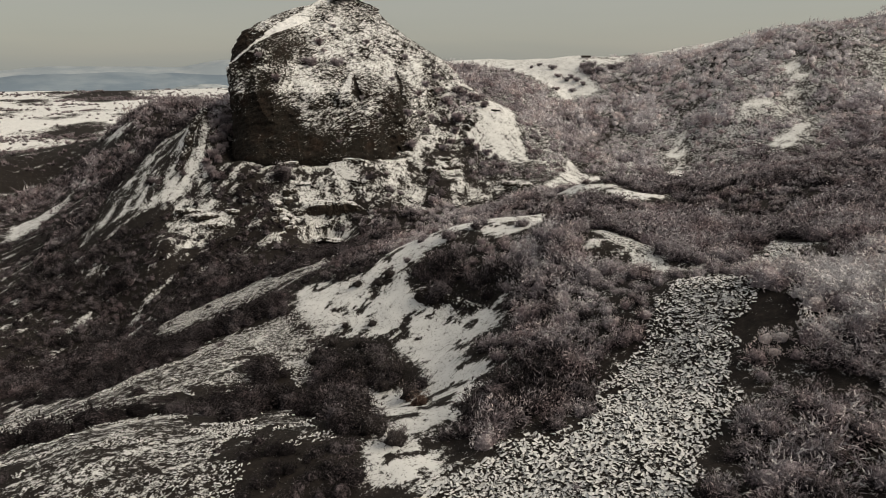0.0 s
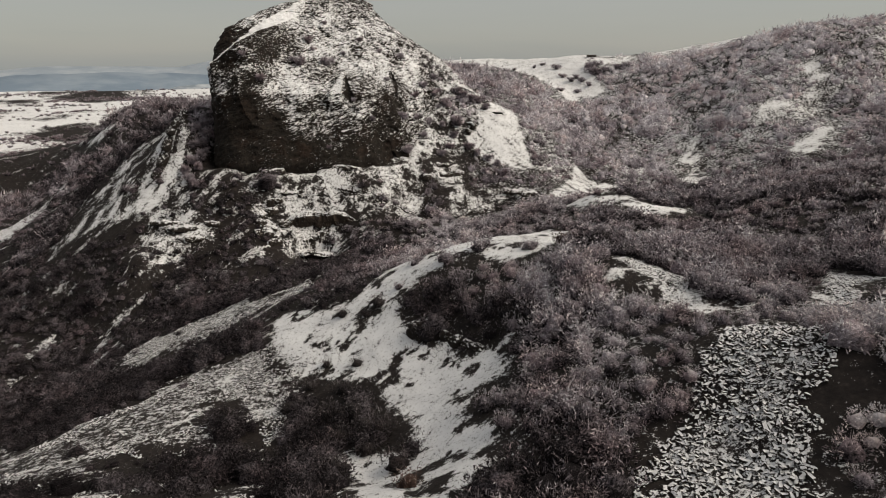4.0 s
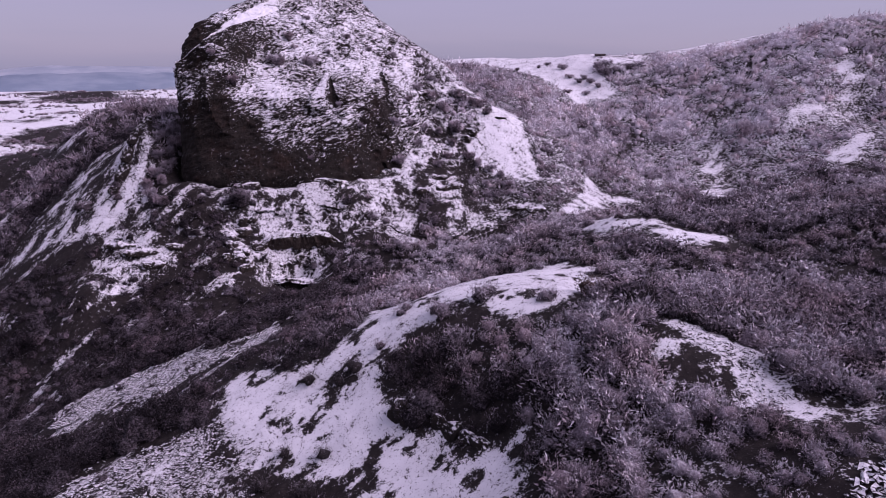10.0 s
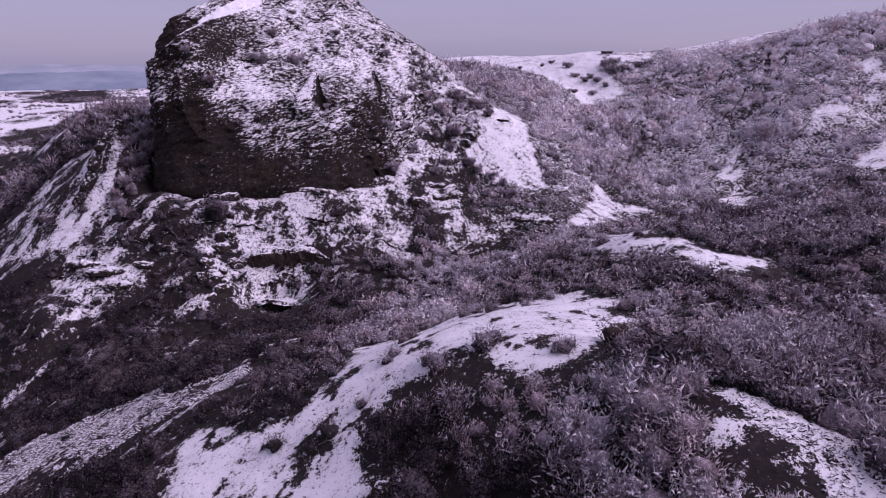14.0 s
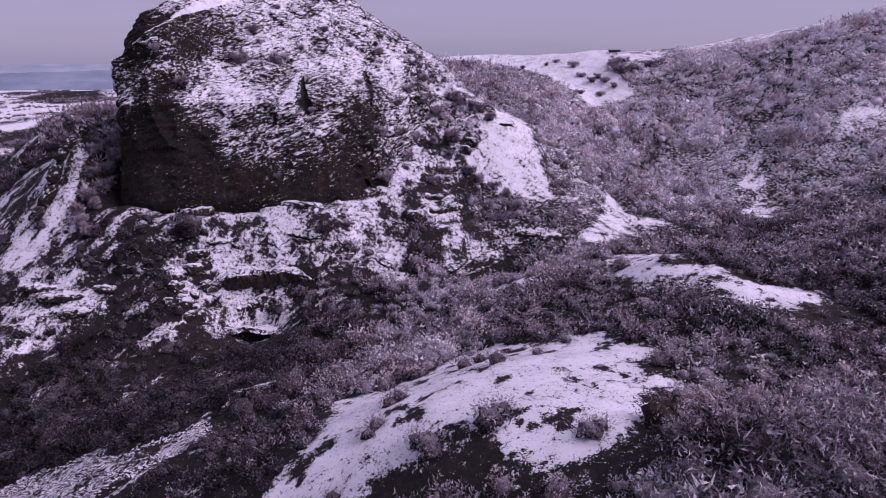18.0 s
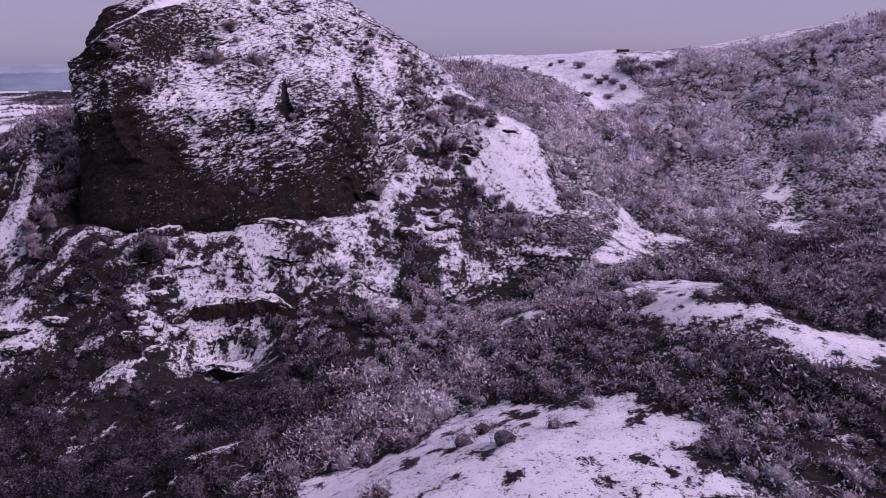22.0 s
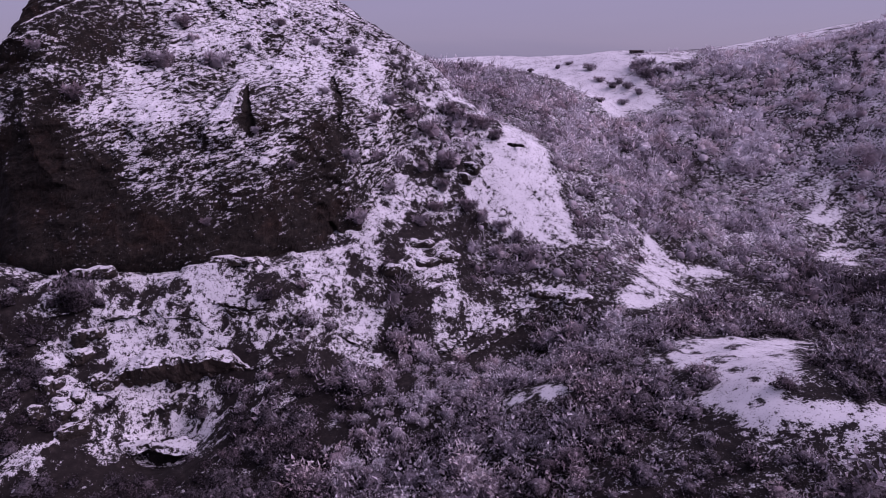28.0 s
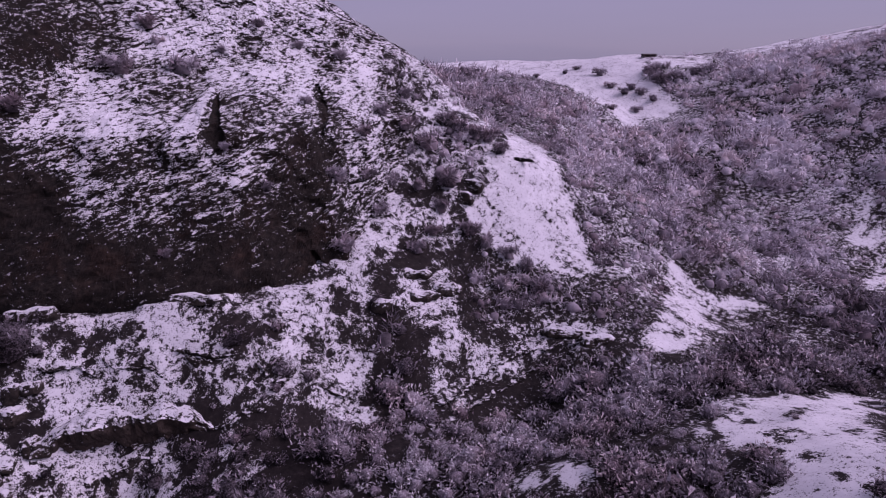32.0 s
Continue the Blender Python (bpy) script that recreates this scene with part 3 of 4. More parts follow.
def crag_snow(x, y, z):
    """How readily snow holds: 0 is half covered. A white gully in the middle, bare dark foot, dark blocks in the west."""
    patchy = 2.6 * fbm(x / 2.6 - z / 12, z / 5, y / 9, 4, 77) + 2.6 * fbm(x / 8, z / 7, y / 12, 4, 71)
    bare_top = np.interp(x, [-84, -64, -60, -54, -49, -36, -22, -17, -11, -7], [-11, -12, -14, -18, -23, -24.5, -25.5, -27, -31, -60])
    drop = z - bare_top + 11 * fbm(x / 6, y / 9, z / 6, 4, 73)
    bare = ease(5, -5, drop)
    fleck = 1.1 * ease(-30, -35, z) * ease(-60, -52, x)
    gully = np.exp(-((x + 56.5 - (-4 - z) * 0.72) / 4.6) ** 2) * ease(-22, -15, z) * ease(4, -2, z)
    rise = z - ledge_line(x) + 1.6 * fbm(x / 3, z / 3, 0, 3, 79)
    west = ease(-57, -64, x) * ease(0.5, -1.0, rise)
    brow = np.exp(-((x + 60) / 8.5) ** 2 - ((z - 3.5) / 5.0) ** 2) * ease(0.5, -1.0, rise)
    ledge = ease(-0.8, 0.0, rise) * ease(3.2 + 0.12 * (x + 80), 2.2 + 0.12 * (x + 80), rise) * ease(-48, -58, x)
    block = ease(2.4, 3.6, rise) * ease(-66, -73, x + 0.35 * (z - 6))
    cleft = np.exp(-((x + 17.6 - (z + 14) * 0.05) / 2.6) ** 2) * ease(-2, -7, z)
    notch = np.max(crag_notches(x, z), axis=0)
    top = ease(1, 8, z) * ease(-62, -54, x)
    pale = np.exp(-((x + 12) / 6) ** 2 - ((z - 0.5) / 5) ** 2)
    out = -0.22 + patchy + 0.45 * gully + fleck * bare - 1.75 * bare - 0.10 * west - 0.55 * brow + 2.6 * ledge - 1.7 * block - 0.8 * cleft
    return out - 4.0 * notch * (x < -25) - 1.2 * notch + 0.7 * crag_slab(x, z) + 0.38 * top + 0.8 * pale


CRAG = tagged(new("rock_crag"), "tall dark basalt crag streaked with fresh snow", "rock crag")
CRAG.location = (-43, 262, -34)


def under_crag(name, me, mat, label=""):
    ob = part(name, me, mat, CRAG, label)
    ob.matrix_parent_inverse = Matrix.Translation((43, -262, 34))
    return ob


def build_crag():
    nz, nu = 215, 760
    zr = np.linspace(-46, 25.9, nz)
    # bearings set out evenly along the outline, twice as close on the south side
    fine = np.linspace(-np.pi, np.pi, 40001)
    p = 2.0 / 4.2
    ox = 47 * np.sign(np.cos(fine)) * np.abs(np.cos(fine)) ** p
    oy = 32 * np.sign(np.sin(fine)) * np.abs(np.sin(fine)) ** p
    run = np.hypot(np.diff(ox), np.diff(oy)) * np.where(fine[:-1] < 0.25, 2.2, 0.6)
    run = np.concatenate([[0], np.cumsum(run)])
    ang = np.interp(np.linspace(0, run[-1], nu, endpoint=False), run, fine)
    zz, aa = np.meshgrid(zr, ang, indexing="ij")
    x, y = crag_surface(zz, aa)
    z2 = zz + 0.5 * fbm(x / 1.5, y / 1.5, zz / 1.5, 2, 67)
    snow = crag_snow(x, y, zz)
    verts = np.stack([x, y, z2], -1).reshape(-1, 3)
    quad = grid_faces(nz, nu, True)
    tri = np.vstack([quad[:, :3], quad[:, [0, 2, 3]]])
    cap = len(verts)
    verts = np.vstack([verts, [[-44, 268, 27.0]]])
    top = (nz - 1) * nu + np.arange(nu)
    tri = np.vstack([tri, np.stack([top, np.roll(top, -1), np.full(nu, cap)], 1)])
    snow = np.append(snow.ravel(), 0.3)
    mid = verts[tri].mean(1)
    where = np.where(mid[:, 2] > 13, 0, np.where(mid[:, 0] > -17, 1, np.where(mid[:, 1] > 268, 2, np.where(mid[:, 2] < -17, 3, 4))))
    names = (("summit", "snowy broken summit rocks"), ("shoulder", "scrubby snow-speckled shoulder"), ("back_slope", ""),
             ("overhang", "bare dark brown overhung rock"), ("rock_face", "steep face speckled with snow"))
    for k, (name, label) in enumerate(names):
        faces = tri[where == k]
        used, inv = np.unique(faces, return_inverse=True)
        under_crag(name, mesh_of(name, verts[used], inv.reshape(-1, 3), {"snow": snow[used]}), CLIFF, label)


build_crag()


# ---- shrubs ----
def crown(rng, count, length, width, tall=1.0, contrast=1.0, limbs=0):
    """A rounded crown of fine twig tips: radius about 1, foot at the origin."""
    az = rng.uniform(0, 2 * np.pi, count)
    lift = rng.uniform(0.0, 1.0, count)
    radius = rng.uniform(0.35, 1.0, count) ** 0.5
    lobes = 1 + 0.22 * np.sin(az * 3 + rng.uniform(0, 6)) + 0.16 * np.sin(az * 5 + lift * 4 + rng.uniform(0, 6))
    flat = np.sqrt(np.maximum(0, 1 - (lift - 0.15) ** 2)) * radius * lobes
    at = np.stack([np.cos(az) * flat, np.sin(az) * flat, (0.12 + lift * 1.05 * radius) * tall], 1)
    way = at * np.array([1, 1, 0.5]) + rng.normal(0, 0.75, (count, 3)) + np.array([0, 0, 0.3])
    way /= np.linalg.norm(way, axis=1)[:, None]
    side = np.cross(way, rng.normal(size=(count, 3)))
    side /= np.linalg.norm(side, axis=1)[:, None] + 1e-9
    reach = (length * rng.uniform(0.6, 1.4, count))[:, None]
    side *= (width * rng.uniform(0.6, 1.5, count))[:, None]
    verts = np.stack([at - way * reach * 0.5 - side, at - way * reach * 0.4 + side, at + way * reach * 0.6], 1).reshape(-1, 3)
    faces = np.arange(count * 3).reshape(-1, 3)
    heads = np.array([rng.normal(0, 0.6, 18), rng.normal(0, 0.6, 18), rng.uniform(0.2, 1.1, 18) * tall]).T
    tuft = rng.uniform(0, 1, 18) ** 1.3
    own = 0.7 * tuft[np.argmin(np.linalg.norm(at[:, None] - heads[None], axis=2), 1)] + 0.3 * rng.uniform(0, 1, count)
    # high outer twigs tend to rime; low and inner ones carry painted shade
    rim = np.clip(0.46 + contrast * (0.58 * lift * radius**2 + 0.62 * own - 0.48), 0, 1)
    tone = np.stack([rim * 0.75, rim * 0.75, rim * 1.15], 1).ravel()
    # bare limbs that show between the twigs
    if limbs:
        a = rng.uniform(0, 2 * np.pi, limbs)
        reach = rng.uniform(0.55, 0.95, limbs)
        tip = np.stack([np.cos(a) * reach * 0.75, np.sin(a) * reach * 0.75, tall * rng.uniform(0.6, 1.15, limbs)], 1)
        low = np.stack([np.cos(a), np.sin(a), a * 0], 1) * 0.12
        across = np.stack([-np.sin(a), np.cos(a), a * 0], 1) * 0.024
        bough = np.stack([low - across, low + across, tip], 1).reshape(-1, 3)
        faces = np.vstack([faces, np.arange(limbs * 3).reshape(-1, 3) + len(verts)])
        verts = np.vstack([verts, bough])
        tone = np.concatenate([tone, np.repeat(rng.uniform(0.35, 0.85, limbs), 3)])
    # the dense mass of inner twigs, its tones darkened as painted inner shade
    k = 6
    ring, heart = [], []
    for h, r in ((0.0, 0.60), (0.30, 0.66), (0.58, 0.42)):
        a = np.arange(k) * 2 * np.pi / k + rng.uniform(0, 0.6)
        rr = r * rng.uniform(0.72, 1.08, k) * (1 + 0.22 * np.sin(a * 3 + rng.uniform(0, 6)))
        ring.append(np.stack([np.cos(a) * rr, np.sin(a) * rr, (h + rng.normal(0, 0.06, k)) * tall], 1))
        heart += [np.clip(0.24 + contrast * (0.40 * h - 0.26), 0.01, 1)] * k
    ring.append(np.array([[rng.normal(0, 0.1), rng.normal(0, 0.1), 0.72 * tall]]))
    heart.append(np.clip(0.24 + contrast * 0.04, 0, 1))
    body = np.vstack(ring)
    quad = grid_faces(3, k, True)
    top = 2 * k + np.arange(k)
    cap = np.stack([top, 2 * k + (np.arange(k) + 1) % k, np.full(k, 3 * k)], 1)
    mass = np.vstack([quad[:, :3], quad[:, [0, 2, 3]], cap]) + len(verts)
    return np.vstack([verts, body]), np.vstack([faces, mass]), np.concatenate([tone, heart])


def puff(rng, twigs=72):
    """A soft open crown as seen from afar: fine radiating twigs round a small heart darkened with painted shade."""
    lobes = rng.normal(0, 1, (6, 3)) * np.array([0.42, 0.42, 0.2]) + np.array([0, 0, 0.55])
    whose = rng.integers(0, 6, twigs)
    out = rng.normal(0, 1, (twigs, 3)) * np.array([1, 1, 0.8]) + np.array([0, 0, 0.25])
    out /= np.linalg.norm(out, axis=1)[:, None]
    at = lobes[whose] + out * rng.uniform(0.15, 0.52, twigs)[:, None]
    at[:, 2] = np.abs(at[:, 2])
    way = out + rng.normal(0, 0.3, (twigs, 3)) + np.array([0, 0, 0.2])
    way /= np.linalg.norm(way, axis=1)[:, None]
    side = np.cross(way, rng.normal(size=(twigs, 3)))
    side *= rng.uniform(0.036, 0.064, twigs)[:, None] / (np.linalg.norm(side, axis=1)[:, None] + 1e-9)
    verts = np.stack([at - way * 0.20 - side, at - way * 0.20 + side, at + way * 0.20], 1).reshape(-1, 3)
    faces = np.arange(twigs * 3).reshape(-1, 3)
    # shade is put into the tone: twigs darken towards the foot
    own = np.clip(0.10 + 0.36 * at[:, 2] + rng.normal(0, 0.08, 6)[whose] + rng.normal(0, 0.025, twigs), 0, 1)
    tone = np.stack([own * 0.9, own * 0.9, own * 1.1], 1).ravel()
    k, heart = 5, []
    for h, r in ((0.0, 0.5), (0.3, 0.56), (0.58, 0.34)):
        a = np.arange(k) * 2 * np.pi / k + rng.uniform(0, 0.6)
        rr = r * rng.uniform(0.6, 1.15, k)
        heart.append(np.stack([np.cos(a) * rr, np.sin(a) * rr, h + rng.normal(0, 0.07, k)], 1))
    heart.append(np.array([[0, 0, 0.72]]))
    quad = grid_faces(3, k, True)
    ring = 2 * k + np.arange(k)
    mass = np.vstack([quad[:, :3], quad[:, [0, 2, 3]], np.stack([ring, 2 * k + (np.arange(k) + 1) % k, np.full(k, 3 * k)], 1)]) + len(verts)
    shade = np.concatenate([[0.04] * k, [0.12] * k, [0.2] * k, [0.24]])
    return np.vstack([verts, *heart]), np.vstack([faces, mass]), np.concatenate([tone, shade])


def stamp(protos, pos, size, rng, tint):
    """Many shrubs laid into one mesh."""
    vs, fs, ts, at = [], [], [], 0
    kind = rng.integers(0, len(protos), len(pos))
    turn = rng.uniform(0, 2 * np.pi, len(pos))
    for k, (v, f, t) in enumerate(protos):
        who = np.where(kind == k)[0]
        if not len(who):
            continue
        c, s = np.cos(turn[who])[:, None], np.sin(turn[who])[:, None]
        x = v[None, :, 0] * c - v[None, :, 1] * s
        y = v[None, :, 0] * s + v[None, :, 1] * c
        z = np.broadcast_to(v[None, :, 2], x.shape)
        vv = np.stack([x, y, z], -1) * size[who][:, None, None] + pos[who][:, None, :]
        vs.append(vv.reshape(-1, 3))
        fs.append((f[None] + (np.arange(len(who)) * len(v))[:, None, None] + at).reshape(-1, 3))
        ts.append((t[None] + tint[who][:, None]).ravel())
        at += vv.shape[0] * vv.shape[1]
    return np.vstack(vs), np.vstack(fs), np.clip(np.concatenate(ts), 0, 1)


def crag_clear(x, y):
    """False where the crag stands."""
    return ~((x > -80) & (x < 0 - 0.35 * np.maximum(0, y - 255)) & (y > 217 + 0.2 * (x + 50) + np.maximum(0, x + 28) * 0.62) & (y < 300))


def scatter_shrubs():
    rng = np.random.default_rng(7)
    zones = [
        # x0, x1, y0, y1, spacing, size low, size high
        (-130, 120, 34, 130, 2.2, 1.2, 2.7),
        (-130, 150, 130, 215, 2.2, 1.1, 2.4),
        (-150, 190, 215, 300, 2.9, 2.0, 3.6),
        (-260, 300, 300, 400, 3.3, 2.5, 4.3),
        (-280, -130, 130, 300, 3.6, 1.4, 2.6),
    ]
    out = []
    for x0, x1, y0, y1, gap, lo, hi in zones:
        gx, gy = np.meshgrid(np.arange(x0, x1, gap), np.arange(y0, y1, gap))
        x = gx.ravel() + rng.uniform(-0.7, 0.7, gx.size) * gap
        y = gy.ravel() + rng.uniform(-0.7, 0.7, gx.size) * gap
        size = (lo + (hi - lo) * rng.uniform(0, 1, x.size) ** 1.5) * (0.95 + 1.5 * fbm(x / 14, y / 14, 0, 3, 85))
        size = np.where(rng.uniform(0, 1, x.size) < 0.06, size * 1.45, size)
        edge = 9.5 * fbm(x / 6, y / 6, 0, 5, 23) + 2 * fbm(x / 2.5, y / 2.5, 0, 2, 81)
        clear, rocky = np.full(x.shape, -99.0), np.full(x.shape, -99.0)
        # tall shrubs keep back from the downhill side of open ground
        for ahead in (0.0, 1.1, 2.0):
            yy = y + ahead * size
            clear = np.maximum(clear, np.maximum(depth_in("snow", x, yy), depth_in("scree", x, yy) - 0.4))
            rocky = np.maximum(rocky, np.maximum(depth_in("foot", x, yy), depth_in("spur", x, yy)))
        open_land = clear + edge
        rocky = rocky + edge
        bush = depth_in("bush", x, y) + 0.3 * edge
        luck = rng.uniform(0, 1, x.size)
        keep = (np.abs(x) < 0.80 * y + 25) & crag_clear(x, y) & ((open_land < -0.45 * size) | (bush > 0) & (y > 180) | (luck < 0.006 * (y < 235) + 0.05 * (x > 80)))
        keep &= (depth_in("spur", x, y + 0.0) < -1) | (luck < 0.10) | (x > -60)
        keep &= (rocky < -1.8) | (bush > 0) | (luck < 0.03 + 0.6 * ease(0.06, 0.2, fbm(x / 9, y / 9, 0, 3, 89)))
        keep &= (fbm((x + y) / 15, (x - y) / 5, 0, 4, 83) > -0.17 + 0.1 * rng.uniform(-1, 1, x.size)) | (luck < 0.25 + 0.6 * ease(-10, 25, x))
        keep &= (y < 280) | (x > -(232 - 0.9 * (y - 330)))
        x, y, luck, size = x[keep], y[keep], luck[keep], size[keep]
        size = np.where(((open_land[keep] > -0.7) | (rocky[keep] > -1)) & (bush[keep] < 0), size * 0.6, size)
        out.append(np.stack([x, y, size], 1))
    return np.vstack(out)


SHRUBS = scatter_shrubs()
SHRUB_Z = ground_height(SHRUBS[:, 0], SHRUBS[:, 1]) - 0.1 - 0.4 * SHRUBS[:, 2] * (SHRUBS[:, 1] > 225)
# shrubs near the flight line stand as things of their own
SINGLE = ((np.abs(SHRUBS[:, 0] - 14) < 30) & (np.abs(SHRUBS[:, 1] - 137) < 15)) | ((SHRUBS[:, 0] > 18) & (SHRUBS[:, 0] < 60) & (SHRUBS[:, 1] < 75))
SINGLE &= np.cumsum(SINGLE) <= 175


def build_thickets():
    rng = np.random.default_rng(11)
    x, y, size = SHRUBS.T
    pos = np.stack([x, y, SHRUB_Z], 1)
    # western shrubs darker: browner bushes and slope shade, both put into tint
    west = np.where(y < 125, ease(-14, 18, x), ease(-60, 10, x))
    # far shrubs are paler, as distance haze put into tint
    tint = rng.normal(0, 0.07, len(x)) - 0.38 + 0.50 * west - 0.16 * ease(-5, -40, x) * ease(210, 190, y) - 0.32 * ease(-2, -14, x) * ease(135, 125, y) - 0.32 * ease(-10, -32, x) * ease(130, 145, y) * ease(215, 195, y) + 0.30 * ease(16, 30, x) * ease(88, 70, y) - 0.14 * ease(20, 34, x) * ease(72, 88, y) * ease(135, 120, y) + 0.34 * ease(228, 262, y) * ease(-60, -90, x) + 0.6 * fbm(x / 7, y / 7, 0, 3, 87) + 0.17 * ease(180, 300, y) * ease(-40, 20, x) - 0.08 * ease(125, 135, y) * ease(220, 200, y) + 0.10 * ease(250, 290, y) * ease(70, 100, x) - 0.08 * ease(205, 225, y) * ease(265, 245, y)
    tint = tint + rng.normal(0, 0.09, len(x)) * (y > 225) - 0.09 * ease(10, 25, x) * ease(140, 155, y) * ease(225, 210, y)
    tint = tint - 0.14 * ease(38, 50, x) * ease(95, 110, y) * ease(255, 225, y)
    # tint also lifts the hollow west of the crag against the crag's shade
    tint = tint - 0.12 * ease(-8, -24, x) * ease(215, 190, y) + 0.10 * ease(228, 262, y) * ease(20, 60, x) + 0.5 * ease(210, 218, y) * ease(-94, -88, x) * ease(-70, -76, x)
    # dark bush clumps, and pits of shade put into tint round (29, 117)
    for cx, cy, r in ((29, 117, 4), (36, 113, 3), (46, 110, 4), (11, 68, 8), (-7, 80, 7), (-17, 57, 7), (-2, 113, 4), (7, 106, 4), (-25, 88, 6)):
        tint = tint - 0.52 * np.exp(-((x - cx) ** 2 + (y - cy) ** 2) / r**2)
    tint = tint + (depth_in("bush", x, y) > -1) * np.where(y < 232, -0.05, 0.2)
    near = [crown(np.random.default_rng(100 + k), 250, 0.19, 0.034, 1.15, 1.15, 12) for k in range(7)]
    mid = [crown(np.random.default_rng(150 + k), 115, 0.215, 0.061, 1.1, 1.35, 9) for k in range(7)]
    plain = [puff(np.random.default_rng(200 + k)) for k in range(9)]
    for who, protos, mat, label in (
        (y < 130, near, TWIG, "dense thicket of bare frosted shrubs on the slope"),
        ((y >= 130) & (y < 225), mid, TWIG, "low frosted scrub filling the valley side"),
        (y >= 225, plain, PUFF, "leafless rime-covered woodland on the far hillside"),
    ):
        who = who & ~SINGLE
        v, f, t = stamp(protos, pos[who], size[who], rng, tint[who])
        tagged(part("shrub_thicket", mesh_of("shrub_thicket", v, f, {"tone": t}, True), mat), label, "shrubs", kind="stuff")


build_thickets()


# ---- scree ----
def boulder_proto(rng):
    """A broken block of twelve corners or so."""
    bm = bmesh.new()
    bmesh.ops.create_cube(bm, size=1.0)
    for v in bm.verts:
        v.co += Vector(rng.normal(0, 0.13, 3))
        v.co.x *= 2.3
        v.co.z *= 0.65
    bmesh.ops.triangulate(bm, faces=bm.faces[:])
    v = np.array([p.co[:] for p in bm.verts])
    f = np.array([[q.index for q in p.verts] for p in bm.faces])
    bm.free()
    return v, f


def turn_matrices(rng, n, tilt):
    a, b, c = rng.normal(0.7, 0.75, n), rng.normal(0, tilt, n), rng.normal(0, tilt, n)
    ca, sa, cb, sb, cc, sc = np.cos(a), np.sin(a), np.cos(b), np.sin(b), np.cos(c), np.sin(c)
    o, i = np.zeros(n), np.ones(n)
    rz = np.stack([ca, -sa, o, sa, ca, o, o, o, i], 1).reshape(-1, 3, 3)
    rx = np.stack([i, o, o, o, cb, -sb, o, sb, cb], 1).reshape(-1, 3, 3)
    ry = np.stack([cc, o, sc, o, i, o, -sc, o, cc], 1).reshape(-1, 3, 3)
    return rz @ rx @ ry


def build_scree():
    rng = np.random.default_rng(21)
    protos = [boulder_proto(rng) for _ in range(6)]
    STONES = [mesh_of("stone", v, f) for v, f in protos]
    for poly in PATCHES["scree"]:
        px, py = np.array(poly, float).T
        gx, gy = np.meshgrid(np.arange(px.min() - 2, px.max() + 2, 0.42), np.arange(py.min() - 2, py.max() + 2, 0.42))
        x = gx.ravel() + rng.uniform(-0.3, 0.3, gx.size)
        y = gy.ravel() + rng.uniform(-0.3, 0.3, gx.size)
        keep = inside(x, y, poly) + 9.5 * fbm(x / 6, y / 6, 0, 5, 23) > 0
        keep &= fbm(x / 9 + y / 5, y / 3 - x / 5, 0, 3, 25) > np.where(x < -5, np.where(y < 110, 0.02, -0.06), -0.24)
        x, y = x[keep], y[keep]
        n = len(x)
        size = rng.uniform(0.13, 0.24, n) + 0.16 * rng.uniform(0, 1, n) ** 4
        size = size * (1 - 0.45 * ease(84, 96, y) * ease(0, 20, x)) * (1 - 0.34 * ease(-2, -12, x))
        pos = np.stack([x, y, ground_height(x, y) + 0.12], 1)
        rot = turn_matrices(rng, n, 0.35)
        kind = rng.integers(0, 6, n)
        pile = tagged(new("scree_slope"), "scree slope of dark broken blocks capped with snow", "scree")
        pile.location = (px.mean(), py.mean(), 0)
        back = Matrix.Translation((-px.mean(), -py.mean(), 0))
        single = np.zeros(n, bool)
        # the stretch of each slope under the start of the flight
        order = np.argsort(np.hypot(x - 0.4 * px.mean(), y - py.min()))
        single[order[: 240 if py.min() < 60 else 60]] = True
        for i in np.where(single)[0]:
            me = STONES[kind[i]]
            stone = part("stone", me, STONE, pile)
            stone.matrix_parent_inverse = back
            stone.matrix_basis = Matrix.Translation(pos[i]) @ Matrix(rot[i].tolist()).to_4x4() @ Matrix.Scale(size[i], 4)
        vs, fs, at = [], [], 0
        for k, (v, f) in enumerate(protos):
            who = (kind == k) & ~single
            vv = np.einsum("nij,vj->nvi", rot[who], v) * size[who][:, None, None] + pos[who][:, None, :]
            vs.append(vv.reshape(-1, 3))
            fs.append((f[None] + (np.arange(who.sum()) * len(v))[:, None, None] + at).reshape(-1, 3))
            at += who.sum() * len(v)
        rest = part("rubble", mesh_of("rubble", np.vstack(vs), np.vstack(fs)), STONE, pile)
        rest.matrix_parent_inverse = back
        tagged(rest, kind="stuff")


build_scree()


# ---- single shrubs ----
def stem_mesh(rng):
    """A leaning, tapered, forked stem."""
    rings, k = 5, 5
    lean = rng.normal(0, 0.28, 2)
    vs = []
    for i in range(rings):
        h = i / (rings - 1)
        r = 0.05 * (1 - 0.8 * h)
        for j in range(k):
            a = 2 * np.pi * j / k
            vs.append((lean[0] * h * h + r * np.cos(a), lean[1] * h * h + r * np.sin(a), h * 0.85))
    return mesh_of("stem", vs, grid_faces(rings, k, True), {"tone": [0.35] * len(vs)})


def shrub_thing(seed, mat, label, count=260, contrast=1.15):
    rng = np.random.default_rng(seed)
    ob = tagged(new("shrub"), label, "shrub", "single shrubs")
    for _ in range(3):
        part("stem", stem_mesh(rng), WOOD, ob)
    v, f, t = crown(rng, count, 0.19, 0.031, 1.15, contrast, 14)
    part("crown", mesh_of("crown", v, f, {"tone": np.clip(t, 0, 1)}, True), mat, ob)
    return ob


